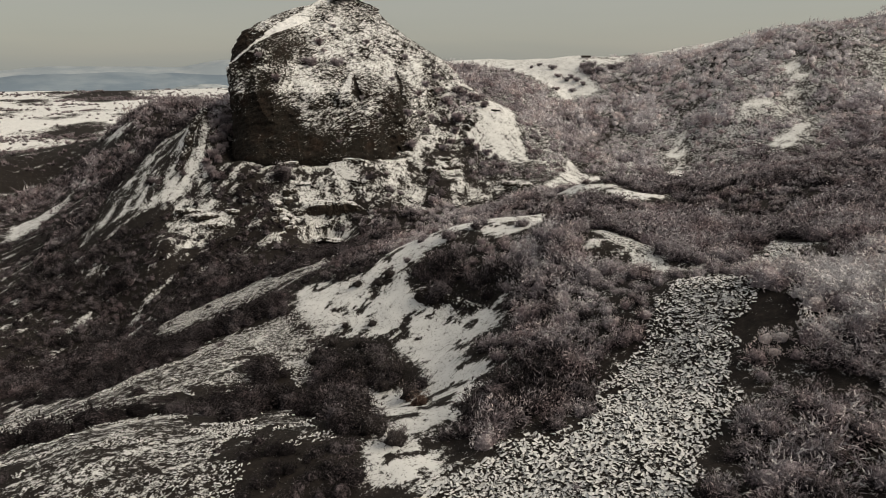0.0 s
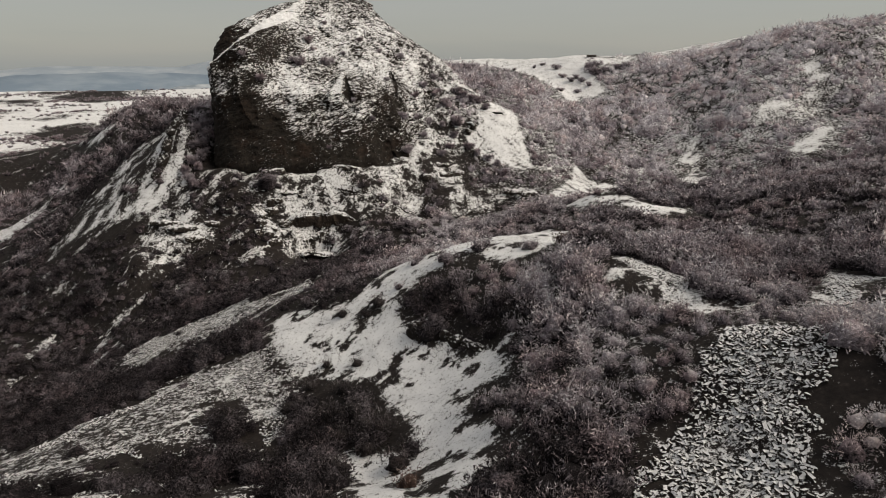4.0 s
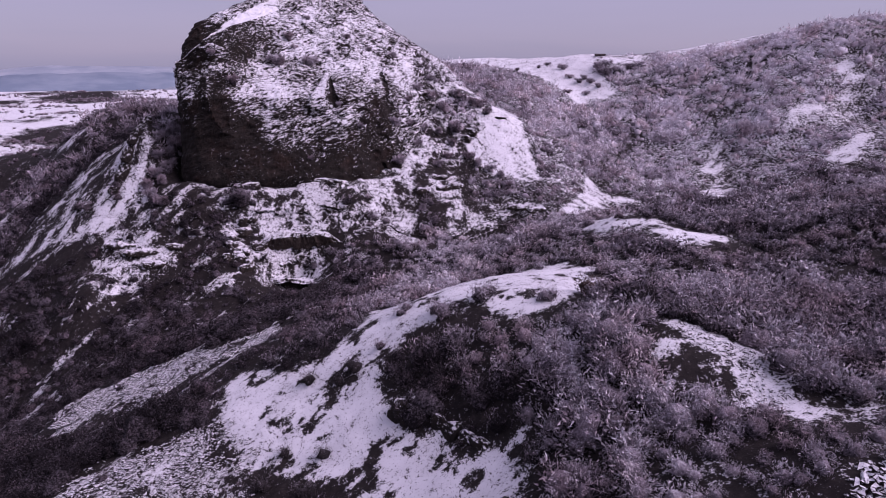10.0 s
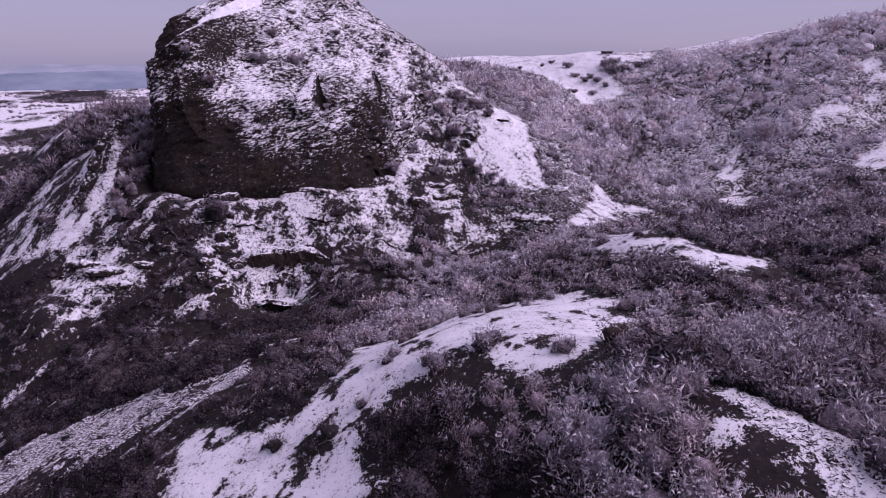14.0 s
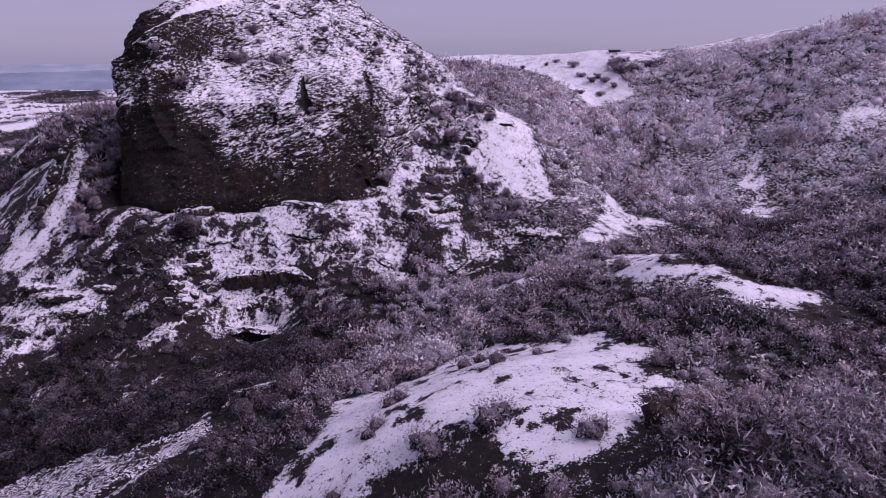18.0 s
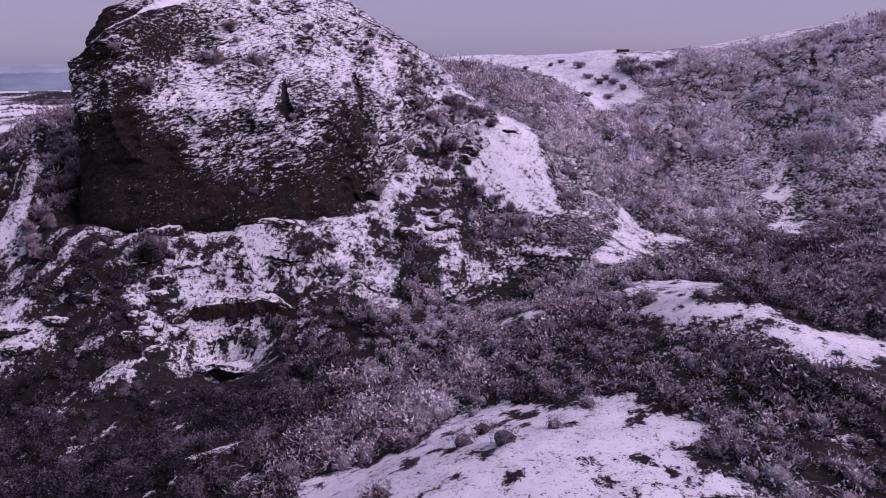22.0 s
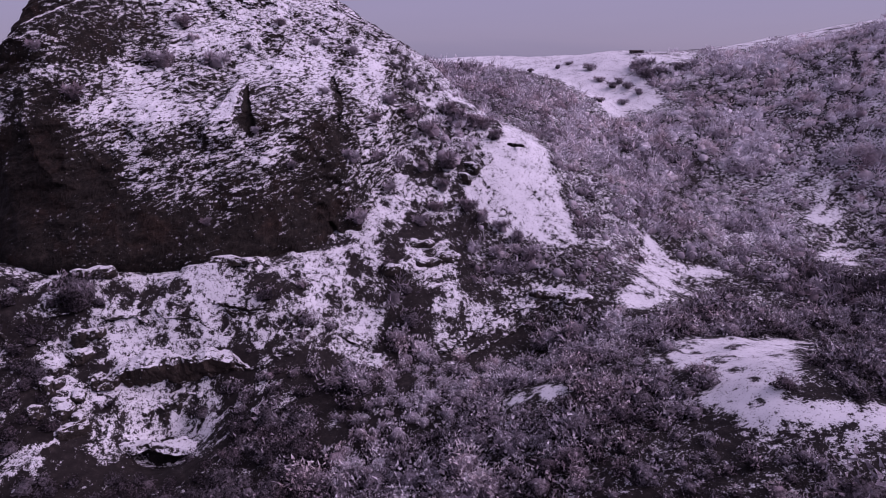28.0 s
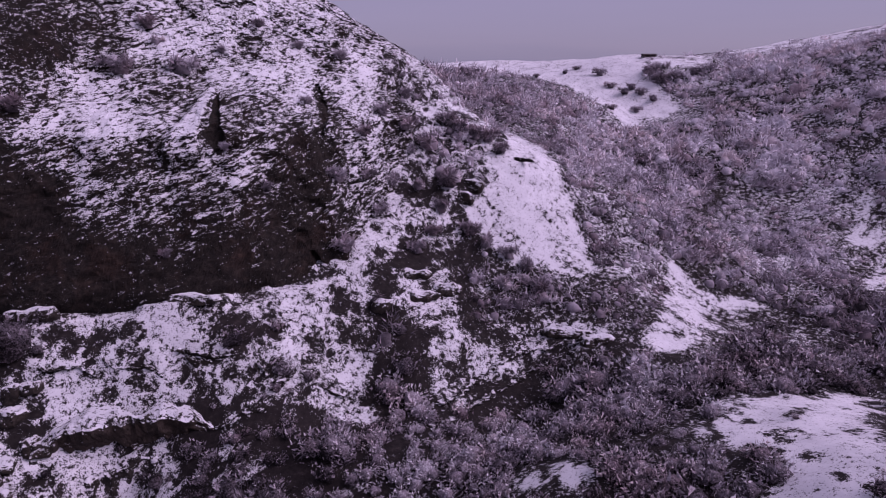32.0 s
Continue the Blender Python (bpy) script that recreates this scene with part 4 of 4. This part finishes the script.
def puff_thing(seed, label, twigs):
    rng = np.random.default_rng(seed)
    ob = tagged(new("shrub"), label, "shrub", "single shrubs")
    for _ in range(2):
        part("stem", stem_mesh(rng), WOOD, ob)
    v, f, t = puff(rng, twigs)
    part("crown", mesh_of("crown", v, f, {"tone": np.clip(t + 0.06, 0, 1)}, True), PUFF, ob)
    return ob


def shrub_pose(x, y, size, turn):
    z = float(ground_height(np.array([x]), np.array([y]))[0]) - 0.08
    return Matrix.Translation((x, y, z)) @ Matrix.Rotation(turn, 4, "Z") @ Matrix.Scale(size, 4)


def place_shrubs():
    rng = np.random.default_rng(31)
    grey = [shrub_thing(300 + k, TWIG, "leafless grey shrub rimed with frost on a snowy slope") for k in range(5)]
    russet = shrub_thing(310, RUST, "russet brown shrub with dead leaves beside the snow")
    spots = [(x, y, size, grey[i % 5]) for i, (x, y, size) in enumerate(SHRUBS[SINGLE])]
    dark = shrub_thing(320, DARK, "dense dark leafless bush on the snowy slope")
    on_snow = [(7.3, 126.4, 2.3), (16.1, 122.7, 1.8), (1.7, 124.9, 2.3), (-4.2, 132.4, 1.4), (9.7, 145.0, 1.8), (8.1, 152.1, 1.5), (15.7, 148.7, 1.3), (28.1, 139.3, 1.6), (-2.1, 138.4, 1.6),
               (-3.3, 137.6, 1.4), (20.6, 154.7, 1.3), (17.2, 162.3, 2.0), (5.7, 147.4, 1.6), (-5.0, 131.2, 1.3), (-7.7, 124.4, 1.2), (36.5, 182.8, 2.0), (41.5, 175.8, 1.6), (17.3, 123.4, 1.2), (8.9, 127.6, 1.5), (0.4, 126.6, 1.4)]
    in_clump = [(-11.4, 122.1, 2.0), (-18.3, 123.1, 1.6), (-13.5, 120.9, 1.2), (-16.3, 96.2, 2.6), (-12.3, 96.7, 2.6), (-7.9, 90.7, 2.6), (-5.0, 80.7, 2.2), (-15.2, 103.5, 2.0), (-23.2, 100.9, 2.3), (-16.6, 86.2, 2.6),
                (-8.2, 62.2, 2.6), (-11.6, 67.0, 2.4), (-5.3, 58.4, 2.0), (-21.1, 106.8, 1.5), (-9.4, 86.8, 1.8), (-19.4, 111.4, 1.2), (-13.8, 109.5, 1.3), (-10.5, 93.0, 2.2), (-14.0, 91.0, 2.4), (-12.5, 82.0, 2.2)]
    spots += [(x, y, size, grey[i % 5]) for i, (x, y, size) in enumerate(on_snow)]
    spots += [(x, y, size, dark) for x, y, size in in_clump]
    spots += [(22.7, 123.9, 2.4, russet), (25.0, 125.4, 1.8, russet), (-3, 73, 1.8, russet)]
    used = set()
    for x, y, size, proto in spots:
        m = shrub_pose(x, y, size, rng.uniform(0, 6.28))
        if proto in used:
            ob = copy_thing(proto, pose(0, 0, 0))
        else:
            ob = proto
            used.add(proto)
        ob.matrix_basis = m
    for proto in [*grey, russet, dark]:
        if proto not in used:
            bpy.data.objects.remove(proto)


place_shrubs()


# ---- rock ledges and outcrops ----
def rock_lump(label, x, y, size, turn=0.0, tilt=0.0, lift=0.0, seed=0, name="rock_ledge", mat=None):
    """A weathered block of rock bedded in the slope."""
    bm = bmesh.new()
    bmesh.ops.create_cube(bm, size=1.0)
    bmesh.ops.subdivide_edges(bm, edges=bm.edges[:], cuts=7, use_grid_fill=True)
    n = np.array([v.co.normalized()[:] for v in bm.verts])
    co = (np.array([v.co[:] for v in bm.verts]) * 0.3 + n * 0.41) * np.array(size)
    amp = 0.16 * min(size)
    off = 1.9 * amp * fbm(co[:, 0] / 2.2 + seed * 7.1, co[:, 1] / 2.2, co[:, 2] / 3.0 + seed * 1.7, 3, 91)
    blocky = 0.5 * amp * (np.floor(grain(co[:, 0] / 1.3 + seed * 3.3, co[:, 1] / 1.3, co[:, 2] / 1.3, 93) * 4) / 2 - 1)
    co = co + n * (off * 3 + blocky * 1.4)[:, None]
    for v, c in zip(bm.verts, co):
        v.co = c
    bmesh.ops.triangulate(bm, faces=bm.faces[:])
    me = bpy.data.meshes.new(name)
    bm.to_mesh(me)
    bm.free()
    me.materials.append(mat or LEDGE)
    ob = new(name, me)
    z = float(ground_height(np.array([x]), np.array([y]))[0])
    ob.matrix_basis = Matrix.Translation((x, y, z + lift)) @ Matrix.Rotation(turn, 4, "Z") @ Matrix.Rotation(tilt, 4, "X")
    return tagged(ob, label, "rock", "rock ledges")


def rock_band(label, path, profile, parts, seed, rough=0.7):
    """A layered rock step that follows a path in plan. profile: (outwards, up) pairs from the buried top to the foot;
    parts: (name, first row, last row, material, label) of the profile."""
    way = np.array(path, float)
    run = np.concatenate([[0], np.cumsum(np.hypot(*np.diff(way[:, :2], axis=0).T))])
    n = max(24, int(run[-1] / 0.28))
    at = np.linspace(0, run[-1], n)
    px, py, pz, grow = (np.interp(at, run, way[:, k]) for k in range(4))
    dx, dy = np.gradient(px), np.gradient(py)
    size = np.hypot(dx, dy)
    out_x, out_y = dy / size, -dx / size
    prof = np.array(profile, float)
    steps = np.concatenate([np.linspace(i, i + 1, 5, endpoint=False) for i in range(len(prof) - 1)] + [[len(prof) - 1]])
    po, pz2 = (np.interp(steps, np.arange(len(prof)), prof[:, k]) for k in range(2))
    # the step breaks up along its run
    whole = 0.45 + 1.1 * grain(at / 2.3 + seed, at * 0, seed, 96) ** 1.5
    o = po[:, None] * (grow * whole)[None] + rough * 2.6 * fbm(at[None] / 2.4 + seed, steps[:, None] * 0.45, seed, 4, 93)
    o = o + 0.8 * rough * (np.floor(grain(at[None] / 0.9 + seed, steps[:, None] * 0.8, seed, 95) * 4) / 2 - 0.75)
    lift = pz[None] + pz2[:, None] * grow[None] + 1.1 * rough * fbm(at[None] / 2.2 + 9 + seed, steps[:, None] * 0.25, seed, 4, 99)
    verts = np.stack([px[None] + out_x[None] * o, py[None] + out_y[None] * o, lift], -1)
    thing = tagged(new("rock_band"), label, "rock", "rock bands")
    mid = way.mean(0)
    thing.location = (mid[0], mid[1], mid[2] + prof[:, 1].min())
    for name, first, last, mat, own in parts:
        rows = verts[first * 5:last * 5 + 1]
        ob = part(name, mesh_of(name, rows.reshape(-1, 3) - np.array(thing.location[:]), grid_faces(len(rows), n)), mat, thing, own)
    return thing


def place_rocks():
    rng = np.random.default_rng(41)
    dark = "dark weathered rock ledge with snow on its top"
    rock_lump("narrow black rock strip in a snow chute", 21.2, 264.6, (6.5, 1.1, 1.0), -0.61, -0.2, -0.15, 70, "rock_strip", CLIFF_BARE)
    for i, (x, y, l) in enumerate(((11.3, 257, 4.5), (9.5, 254.5, 4))):
        rock_lump("dark rock at the edge of a snow chute", x, y, (l, 2.0, 2.6), -0.66, -0.2, -0.2, 75 + i, "rock_outcrop")
    for i, (x, y, l) in enumerate(((-86, 201, 8), (-79, 198.5, 9), (-71, 200.5, 5), (-75, 196, 6), (-33, 221, 8), (-40, 222, 7), (-55, 216.5, 6), (0, 237.5, 5), (6, 236.5, 5), (27, 231, 8), (31, 228, 5), (-5, 230, 4), (2, 234, 5))):
        rock_lump(dark, x, y, (l, 2.6, 1.9), rng.normal(0.1, 0.15), -0.2, -0.1, 80 + i)
    for i, (x, y, l, h, a) in enumerate([(-3.2, 111.5, 4, 4.2, 0.9), (-1.4, 112.4, 4, 3.0, 0.1), (2.2, 107.6, 4.5, 2.6, -0.7), (5.5, 103.6, 4.5, 2.2, -0.9)]):
        rock_lump("black rock outcrop at the edge of a snow slope", x, y, (l, 2.4, h), a, -0.5, -0.5, 10 + i, "rock_outcrop", CLIFF_BARE)
    for i in range(5):
        t = i / 7
        rock_lump("slanting rock rib on the snowy spur", -90.5 - 6 * t, 233 - 24 * t, (3.0, 8.5, 2.2), -0.22, 0.64, -0.2, 30 + i, "rock_rib", CLIFF_BARE)
    poly = PATCHES["foot"][0]
    made = 0
    while made < 14:
        x, y = rng.uniform(-76, 8), rng.uniform(195, 238)
        if y > 224 or inside(np.array([x]), np.array([y]), poly)[0] < 0.5:
            continue
        rock_lump(dark, x, y, (rng.uniform(2.0, 5), rng.uniform(1.8, 3), rng.uniform(1.4, 3.0)), rng.normal(0.1, 0.5), rng.normal(-0.25, 0.2), rng.uniform(-0.5, 0.0), 50 + made)
        made += 1


CLIFF_BARE = rock_material("outcrop_rock", (0.008, 0.006, 0.005), (0.018, 0.014, 0.012), (0.04, 0.033, 0.028), -0.75, 1.2)
BROWN_ROCK = rock_material("brown_rock", (0.02, 0.014, 0.011), (0.05, 0.037, 0.03), (0.10, 0.077, 0.064), -0.55, 1.2)
ICED_ROCK = rock_material("iced_rock", (0.012, 0.010, 0.009), (0.03, 0.025, 0.022), (0.07, 0.058, 0.05), -0.42, 1.4, False, 5.0)


def place_bands():
    # a brown overhang above a plastered wall, and a black step below it
    rock_band("brown overhanging rock above a snow-plastered wall", [(-50.5, 204.5, -49.5, 0.4), (-47.5, 206.2, -47.4, 0.8), (-44, 207.2, -46.0, 1.1), (-40.5, 207.8, -46.4, 1.0), (-37.5, 208.4, -47.0, 0.8), (-34.5, 209.0, -46.2, 1.0), (-31, 210, -47.0, 0.7), (-28, 211, -49.0, 0.3)],
              [(-3.5, 0.2), (-0.2, 0.5), (0.9, -0.5), (0.4, -2.4), (-0.8, -4.6), (-2.4, -5.8), (-0.2, -6.6), (1.0, -7.6), (1.5, -11.0), (2.6, -13.5)],
              (("lip", 0, 2, ICED_ROCK, "snow-capped lip"), ("overhang", 2, 5, BROWN_ROCK, "bare brown rock face"), ("shelf", 5, 7, ICED_ROCK, "snowy shelf"), ("wall", 7, 9, ICED_ROCK, "grooved wall plastered with snow")), 3.0)
    rock_band("low black rock step under a snowy shelf", [(-52, 199.5, -57.2, 0.5), (-47, 199.6, -57.2, 1.0), (-40, 199.2, -57.0, 1.1), (-34, 199.6, -57.6, 0.7), (-30, 200.4, -58.0, 0.4)],
              [(-2.5, 0.0), (0.2, 0.3), (1.0, -0.5), (-1.2, -1.6), (-0.9, -3.2), (1.4, -4.4)],
              (("lip", 0, 2, ICED_ROCK, "snow-capped lip"), ("face", 2, 5, CLIFF_BARE, "undercut black face")), 7.0, 0.5)
    # slanting strata beside the ravine
    for k, shift in enumerate((0.0, 3.6)):
        path = [(3 - shift * 0.4, 211 + shift, 0.4), (8, 217.5 + shift, 1.0), (14, 222.5 + shift, 0.9), (20, 226 + shift * 0.8, 1.0), (26, 227.5 + shift * 0.6, 0.6), (31, 226.5 + shift * 0.4, 0.3)][k // 2:]
        line = [(x, y, float(ground_height(np.array([x]), np.array([y]))[0]) + 0.2, g) for x, y, g in path]
        rock_band("slanting dark strata with snow on their steps", line, [(-0.9, -0.9), (0.2, -0.1), (0.6, -0.4), (-0.2, -0.9), (0.0, -1.6), (0.9, -2.4)],
                  (("lip", 0, 2, CLIFF_BARE, ""), ("face", 2, 5, CLIFF_BARE, "dark broken edge")), 11.0 + k * 4, 0.9)
    # broken ledges across the snowy foot of the crag
    rng = np.random.default_rng(77)
    for k, (x, y, l) in enumerate(((-64, 207, 9), (-58, 211.5, 8), (-50, 212.5, 11), (-40, 214, 9), (-30, 216, 8), (-24, 211, 7), (-20, 216, 6), (-70, 205, 9), (-84, 203, 10), (-78, 199, 11), (-88, 199, 8), (-8, 224, 6), (-12, 218, 6))):
        at = np.linspace(-0.5, 0.5, 5)
        xs, ys = x + at * l, y + at * rng.normal(0.5, 0.8) + rng.normal(0, 0.3, 5)
        zs = ground_height(xs, ys) + 0.4
        line = [(float(a), float(b), float(c), g) for a, b, c, g in zip(xs, ys, zs, (0.3, 0.8, 1.0, 0.8, 0.3))]
        rock_band("broken dark rock ledge carrying snow", line, [(-0.8, -0.9), (0.2, -0.1), (0.6, -0.4), (0.0, -0.9), (0.3, -1.6), (0.8, -2.3)],
                  (("lip", 0, 2, CLIFF_BARE, ""), ("face", 2, 5, CLIFF_BARE, "dark undercut face")), 30.0 + k * 5, 0.5)


place_rocks()
place_bands()


# ---- distance ----
def build_far_hills():
    """Ridges beyond the lake, blued by haze in their colour, and a snowy rise before them."""
    def ridge(dist, depth, heights, dark, light, label):
        # air haze is put into these base colours, paler on the farther blue ridge
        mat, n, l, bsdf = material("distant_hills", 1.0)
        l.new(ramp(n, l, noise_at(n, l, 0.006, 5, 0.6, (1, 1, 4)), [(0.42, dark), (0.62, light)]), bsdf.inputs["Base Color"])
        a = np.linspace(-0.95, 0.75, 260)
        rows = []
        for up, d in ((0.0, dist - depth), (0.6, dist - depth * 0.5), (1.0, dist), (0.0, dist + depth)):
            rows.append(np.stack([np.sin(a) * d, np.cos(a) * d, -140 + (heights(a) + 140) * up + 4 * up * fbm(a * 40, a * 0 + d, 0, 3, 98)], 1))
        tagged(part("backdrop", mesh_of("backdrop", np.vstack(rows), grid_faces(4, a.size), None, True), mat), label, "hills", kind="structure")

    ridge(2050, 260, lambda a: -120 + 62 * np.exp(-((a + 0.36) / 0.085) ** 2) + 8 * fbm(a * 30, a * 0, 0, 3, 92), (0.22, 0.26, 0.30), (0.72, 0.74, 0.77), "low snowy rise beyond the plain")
    ridge(2900, 260, lambda a: -70 + 34 * np.exp(-((a + 0.52) / 0.16) ** 2) + 60 * fbm(a * 9, a * 0, 0, 4, 97), (0.17, 0.22, 0.28), (0.24, 0.29, 0.345), "hills beyond the lake, dark blue with painted haze")
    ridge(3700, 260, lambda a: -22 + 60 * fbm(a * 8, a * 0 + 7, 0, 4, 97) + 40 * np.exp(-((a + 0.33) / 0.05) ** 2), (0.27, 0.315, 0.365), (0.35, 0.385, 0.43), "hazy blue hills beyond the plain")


build_far_hills()


def build_hut():
    """A low dark building on the snowy saddle."""
    x, y = 86.0, 384.0
    z = float(ground_height(np.array([x]), np.array([y]))[0])
    hut = tagged(new("farm_building"), "small dark farm building with a pitched roof on the snowy saddle", "building")
    hut.location = (x, y, z + 0.1)
    hut.scale = (0.62, 0.6, 0.4)

    # walls and roof
    def box(name, size, at, mat, parent, label=""):
        bm = bmesh.new()
        bmesh.ops.create_cube(bm, size=1.0)
        for v in bm.verts:
            v.co = Vector((v.co.x * size[0] + at[0], v.co.y * size[1] + at[1], v.co.z * size[2] + at[2]))
        me = bpy.data.meshes.new(name)
        bm.to_mesh(me)
        bm.free()
        return part(name, me, mat, parent, label)

    wall_mat = rock_material("dark_boarding", (0.03, 0.026, 0.024), (0.06, 0.05, 0.045), (0.1, 0.09, 0.08), -1.4)
    box("wall", (8, 5, 2.0), (0, 0, 0.5), wall_mat, hut)
    box("door", (1.0, 0.12, 1.7), (-1.5, -2.52, 0.45), CLIFF_BARE, hut)
    for dx in (1.2, 3.0):
        box("window", (0.8, 0.1, 0.7), (dx, -2.52, 0.9), CLIFF_BARE, hut)
    bm = bmesh.new()
    pts = [bm.verts.new(c) for c in ((-4.5, -3, 1.4), (4.5, -3, 1.4), (4.5, 3, 1.4), (-4.5, 3, 1.4), (-4.5, 0, 2.5), (4.5, 0, 2.5))]
    for q in ((0, 1, 5, 4), (2, 3, 4, 5), (0, 4, 3), (1, 2, 5), (0, 3, 2, 1)):
        bm.faces.new([pts[i] for i in q])
    me = bpy.data.meshes.new("roof")
    bm.to_mesh(me)
    bm.free()
    part("roof", me, wall_mat, hut, "dark pitched roof")


build_hut()


# ---- woods and hedges on the plain, trees on the saddle ----
def far_woods():
    rng = np.random.default_rng(51)
    n = 13500
    dist = 420 + 660 * rng.uniform(0, 1, n) ** 0.8
    bearing = rng.uniform(-0.75, -0.28, n)
    x, y = dist * np.sin(bearing), dist * np.cos(bearing)
    wood = fbm(x / 90, dist / 45, 0, 4, 103)
    hedge = (np.abs(fbm(x / 120, dist / 70, 0, 2, 105)) < 0.012) | (np.abs(fbm(x / 200, dist / 26, 0, 2, 107)) < 0.006)
    lone = 0.16 * ease(800, 500, dist) + 0.02
    keep = (wood > 0.15) | hedge | (rng.uniform(0, 1, n) < lone)
    x, y = x[keep], y[keep]
    size = rng.uniform(0.8, 2.0, x.size) * (1 + y / 2500)
    pos = np.stack([x, y, ground_height(x, y) - 0.3], 1)
    protos = [crown(np.random.default_rng(400 + k), 24, 0.5, 0.16, 1.0, 0.5) for k in range(4)]
    v, f, t = stamp(protos, pos, size, rng, np.full(x.size, -0.12))
    tagged(part("far_woods", mesh_of("far_woods", v, f, {"tone": t}, True), TWIG), "dark woods and hedges on the snowy plain", "woods", kind="stuff")


far_woods()


def saddle_trees():
    proto = puff_thing(420, "bare round tree on the snowy saddle", 300)
    spots = [(81, 361, 3.4), (84, 358, 3.4), (88, 359, 3.2), (84, 366, 3.2), (80, 366, 3.0), (64, 371, 2.6), (70, 357, 2.4), (75, 355, 2.4), (58, 385, 1.6), (53, 382, 1.6), (66, 362, 2.0), (73, 359, 2.2), (41, 376, 1.4), (95, 360, 3.0), (101, 360, 3.0), (62, 344, 1.8), (78, 350, 2.2), (71, 346, 2.0)]
    for i, (x, y, size) in enumerate(spots):
        ob = proto if i == 0 else copy_thing(proto, pose(0, 0, 0))
        ob.matrix_basis = shrub_pose(x, y, size, i * 1.3)


saddle_trees()


def crag_shrubs():
    """Puffs of frosted scrub rooted on the crag's ledges."""
    rng = np.random.default_rng(61)
    proto = puff_thing(430, "small frosted bush rooted on the rock face", 420)
    first = True
    wanted = [(-41.8, -0.8, 2.9), (-50.5, -0.4, 2.7), (-48.4, 7.4, 2.0), (-60.6, -5.8, 2.3), (-46.5, 4.5, 1.4), (-13.7, -19.2, 2.0), (-12.3, -30.6, 2.4), (-6.9, -26.8, 2.2),
              (-9.6, -19.6, 1.9), (-14.6, -18.0, 1.5), (-38.6, -27.5, 1.3), (-24, -19.2, 1.6), (-29.8, -12.4, 1.2), (-7, -9, 2.2), (-3, -12, 2.6), (-1, -18, 2.4), (-10, -12, 1.8),
              (-5, -22, 2.2), (-31, 8, 1.5), (-24, 4, 1.4), (-16, 2, 1.7), (-66, 2.5, 1.6), (-20, -6, 1.2), (-3, -6, 2.0), (-2, -28, 2.4), (-44, 14, 1.3), (-36, 3, 1.3)]
    aa = np.linspace(-np.pi + 0.02, 0.25, 3000)
    for x, z, size in wanted:
        px, py = crag_surface(np.full(aa.size, float(z)), aa)
        k = int(np.argmin(np.abs(px - x) + 0.02 * (py - py.min())))
        ob = proto if first else copy_thing(proto, pose(0, 0, 0))
        first = False
        ob.matrix_basis = Matrix.Translation((px[k], py[k] + 0.2, z - 0.3)) @ Matrix.Rotation(rng.uniform(0, 6.28), 4, "Z") @ Matrix.Scale(size * 1.1, 4)


crag_shrubs()


def shoulder_shrubs():
    """Pale rounded bushes on the crag's eastern shoulder and in the hollow behind the spur."""
    proto = puff_thing(440, "pale frosted bush beside the dark crag", 420)
    spots = [(6.5, 255.5, 3.2), (14.8, 266.7, 2.8), (11.9, 265.9, 2.6), (6.4, 267.5, 2.6), (8.8, 266.6, 2.4), (17.4, 264.7, 2.2), (4.7, 251.0, 2.2), (1.7, 261.0, 2.2), (10.6, 248.7, 2.4), (13.4, 247.1, 2.2), (17.7, 245.4, 2.2), (21.2, 243.5, 2.2), (3.2, 246.5, 1.8), (0.3, 253.1, 1.8), (0.4, 242.0, 2.0), (22.9, 238.9, 2.2), (15.9, 239.8, 2.0),
             (-84.5, 217, 2.6), (-82, 214, 2.4), (-83, 221, 2.8), (-81.5, 225, 3.0), (-84.5, 226, 2.4), (-82.5, 230, 3.0), (-85.5, 231, 2.4), (-83.5, 235, 3.0), (-86, 238, 2.6), (-80.5, 219, 2.4), (-85, 242, 2.8), (-80.5, 212, 2.2), (-77.5, 210, 2.2)]
    for i, (x, y, size) in enumerate(spots):
        ob = proto if i == 0 else copy_thing(proto, pose(0, 0, 0))
        ob.matrix_basis = shrub_pose(x, y, size, i * 1.7)


shoulder_shrubs()
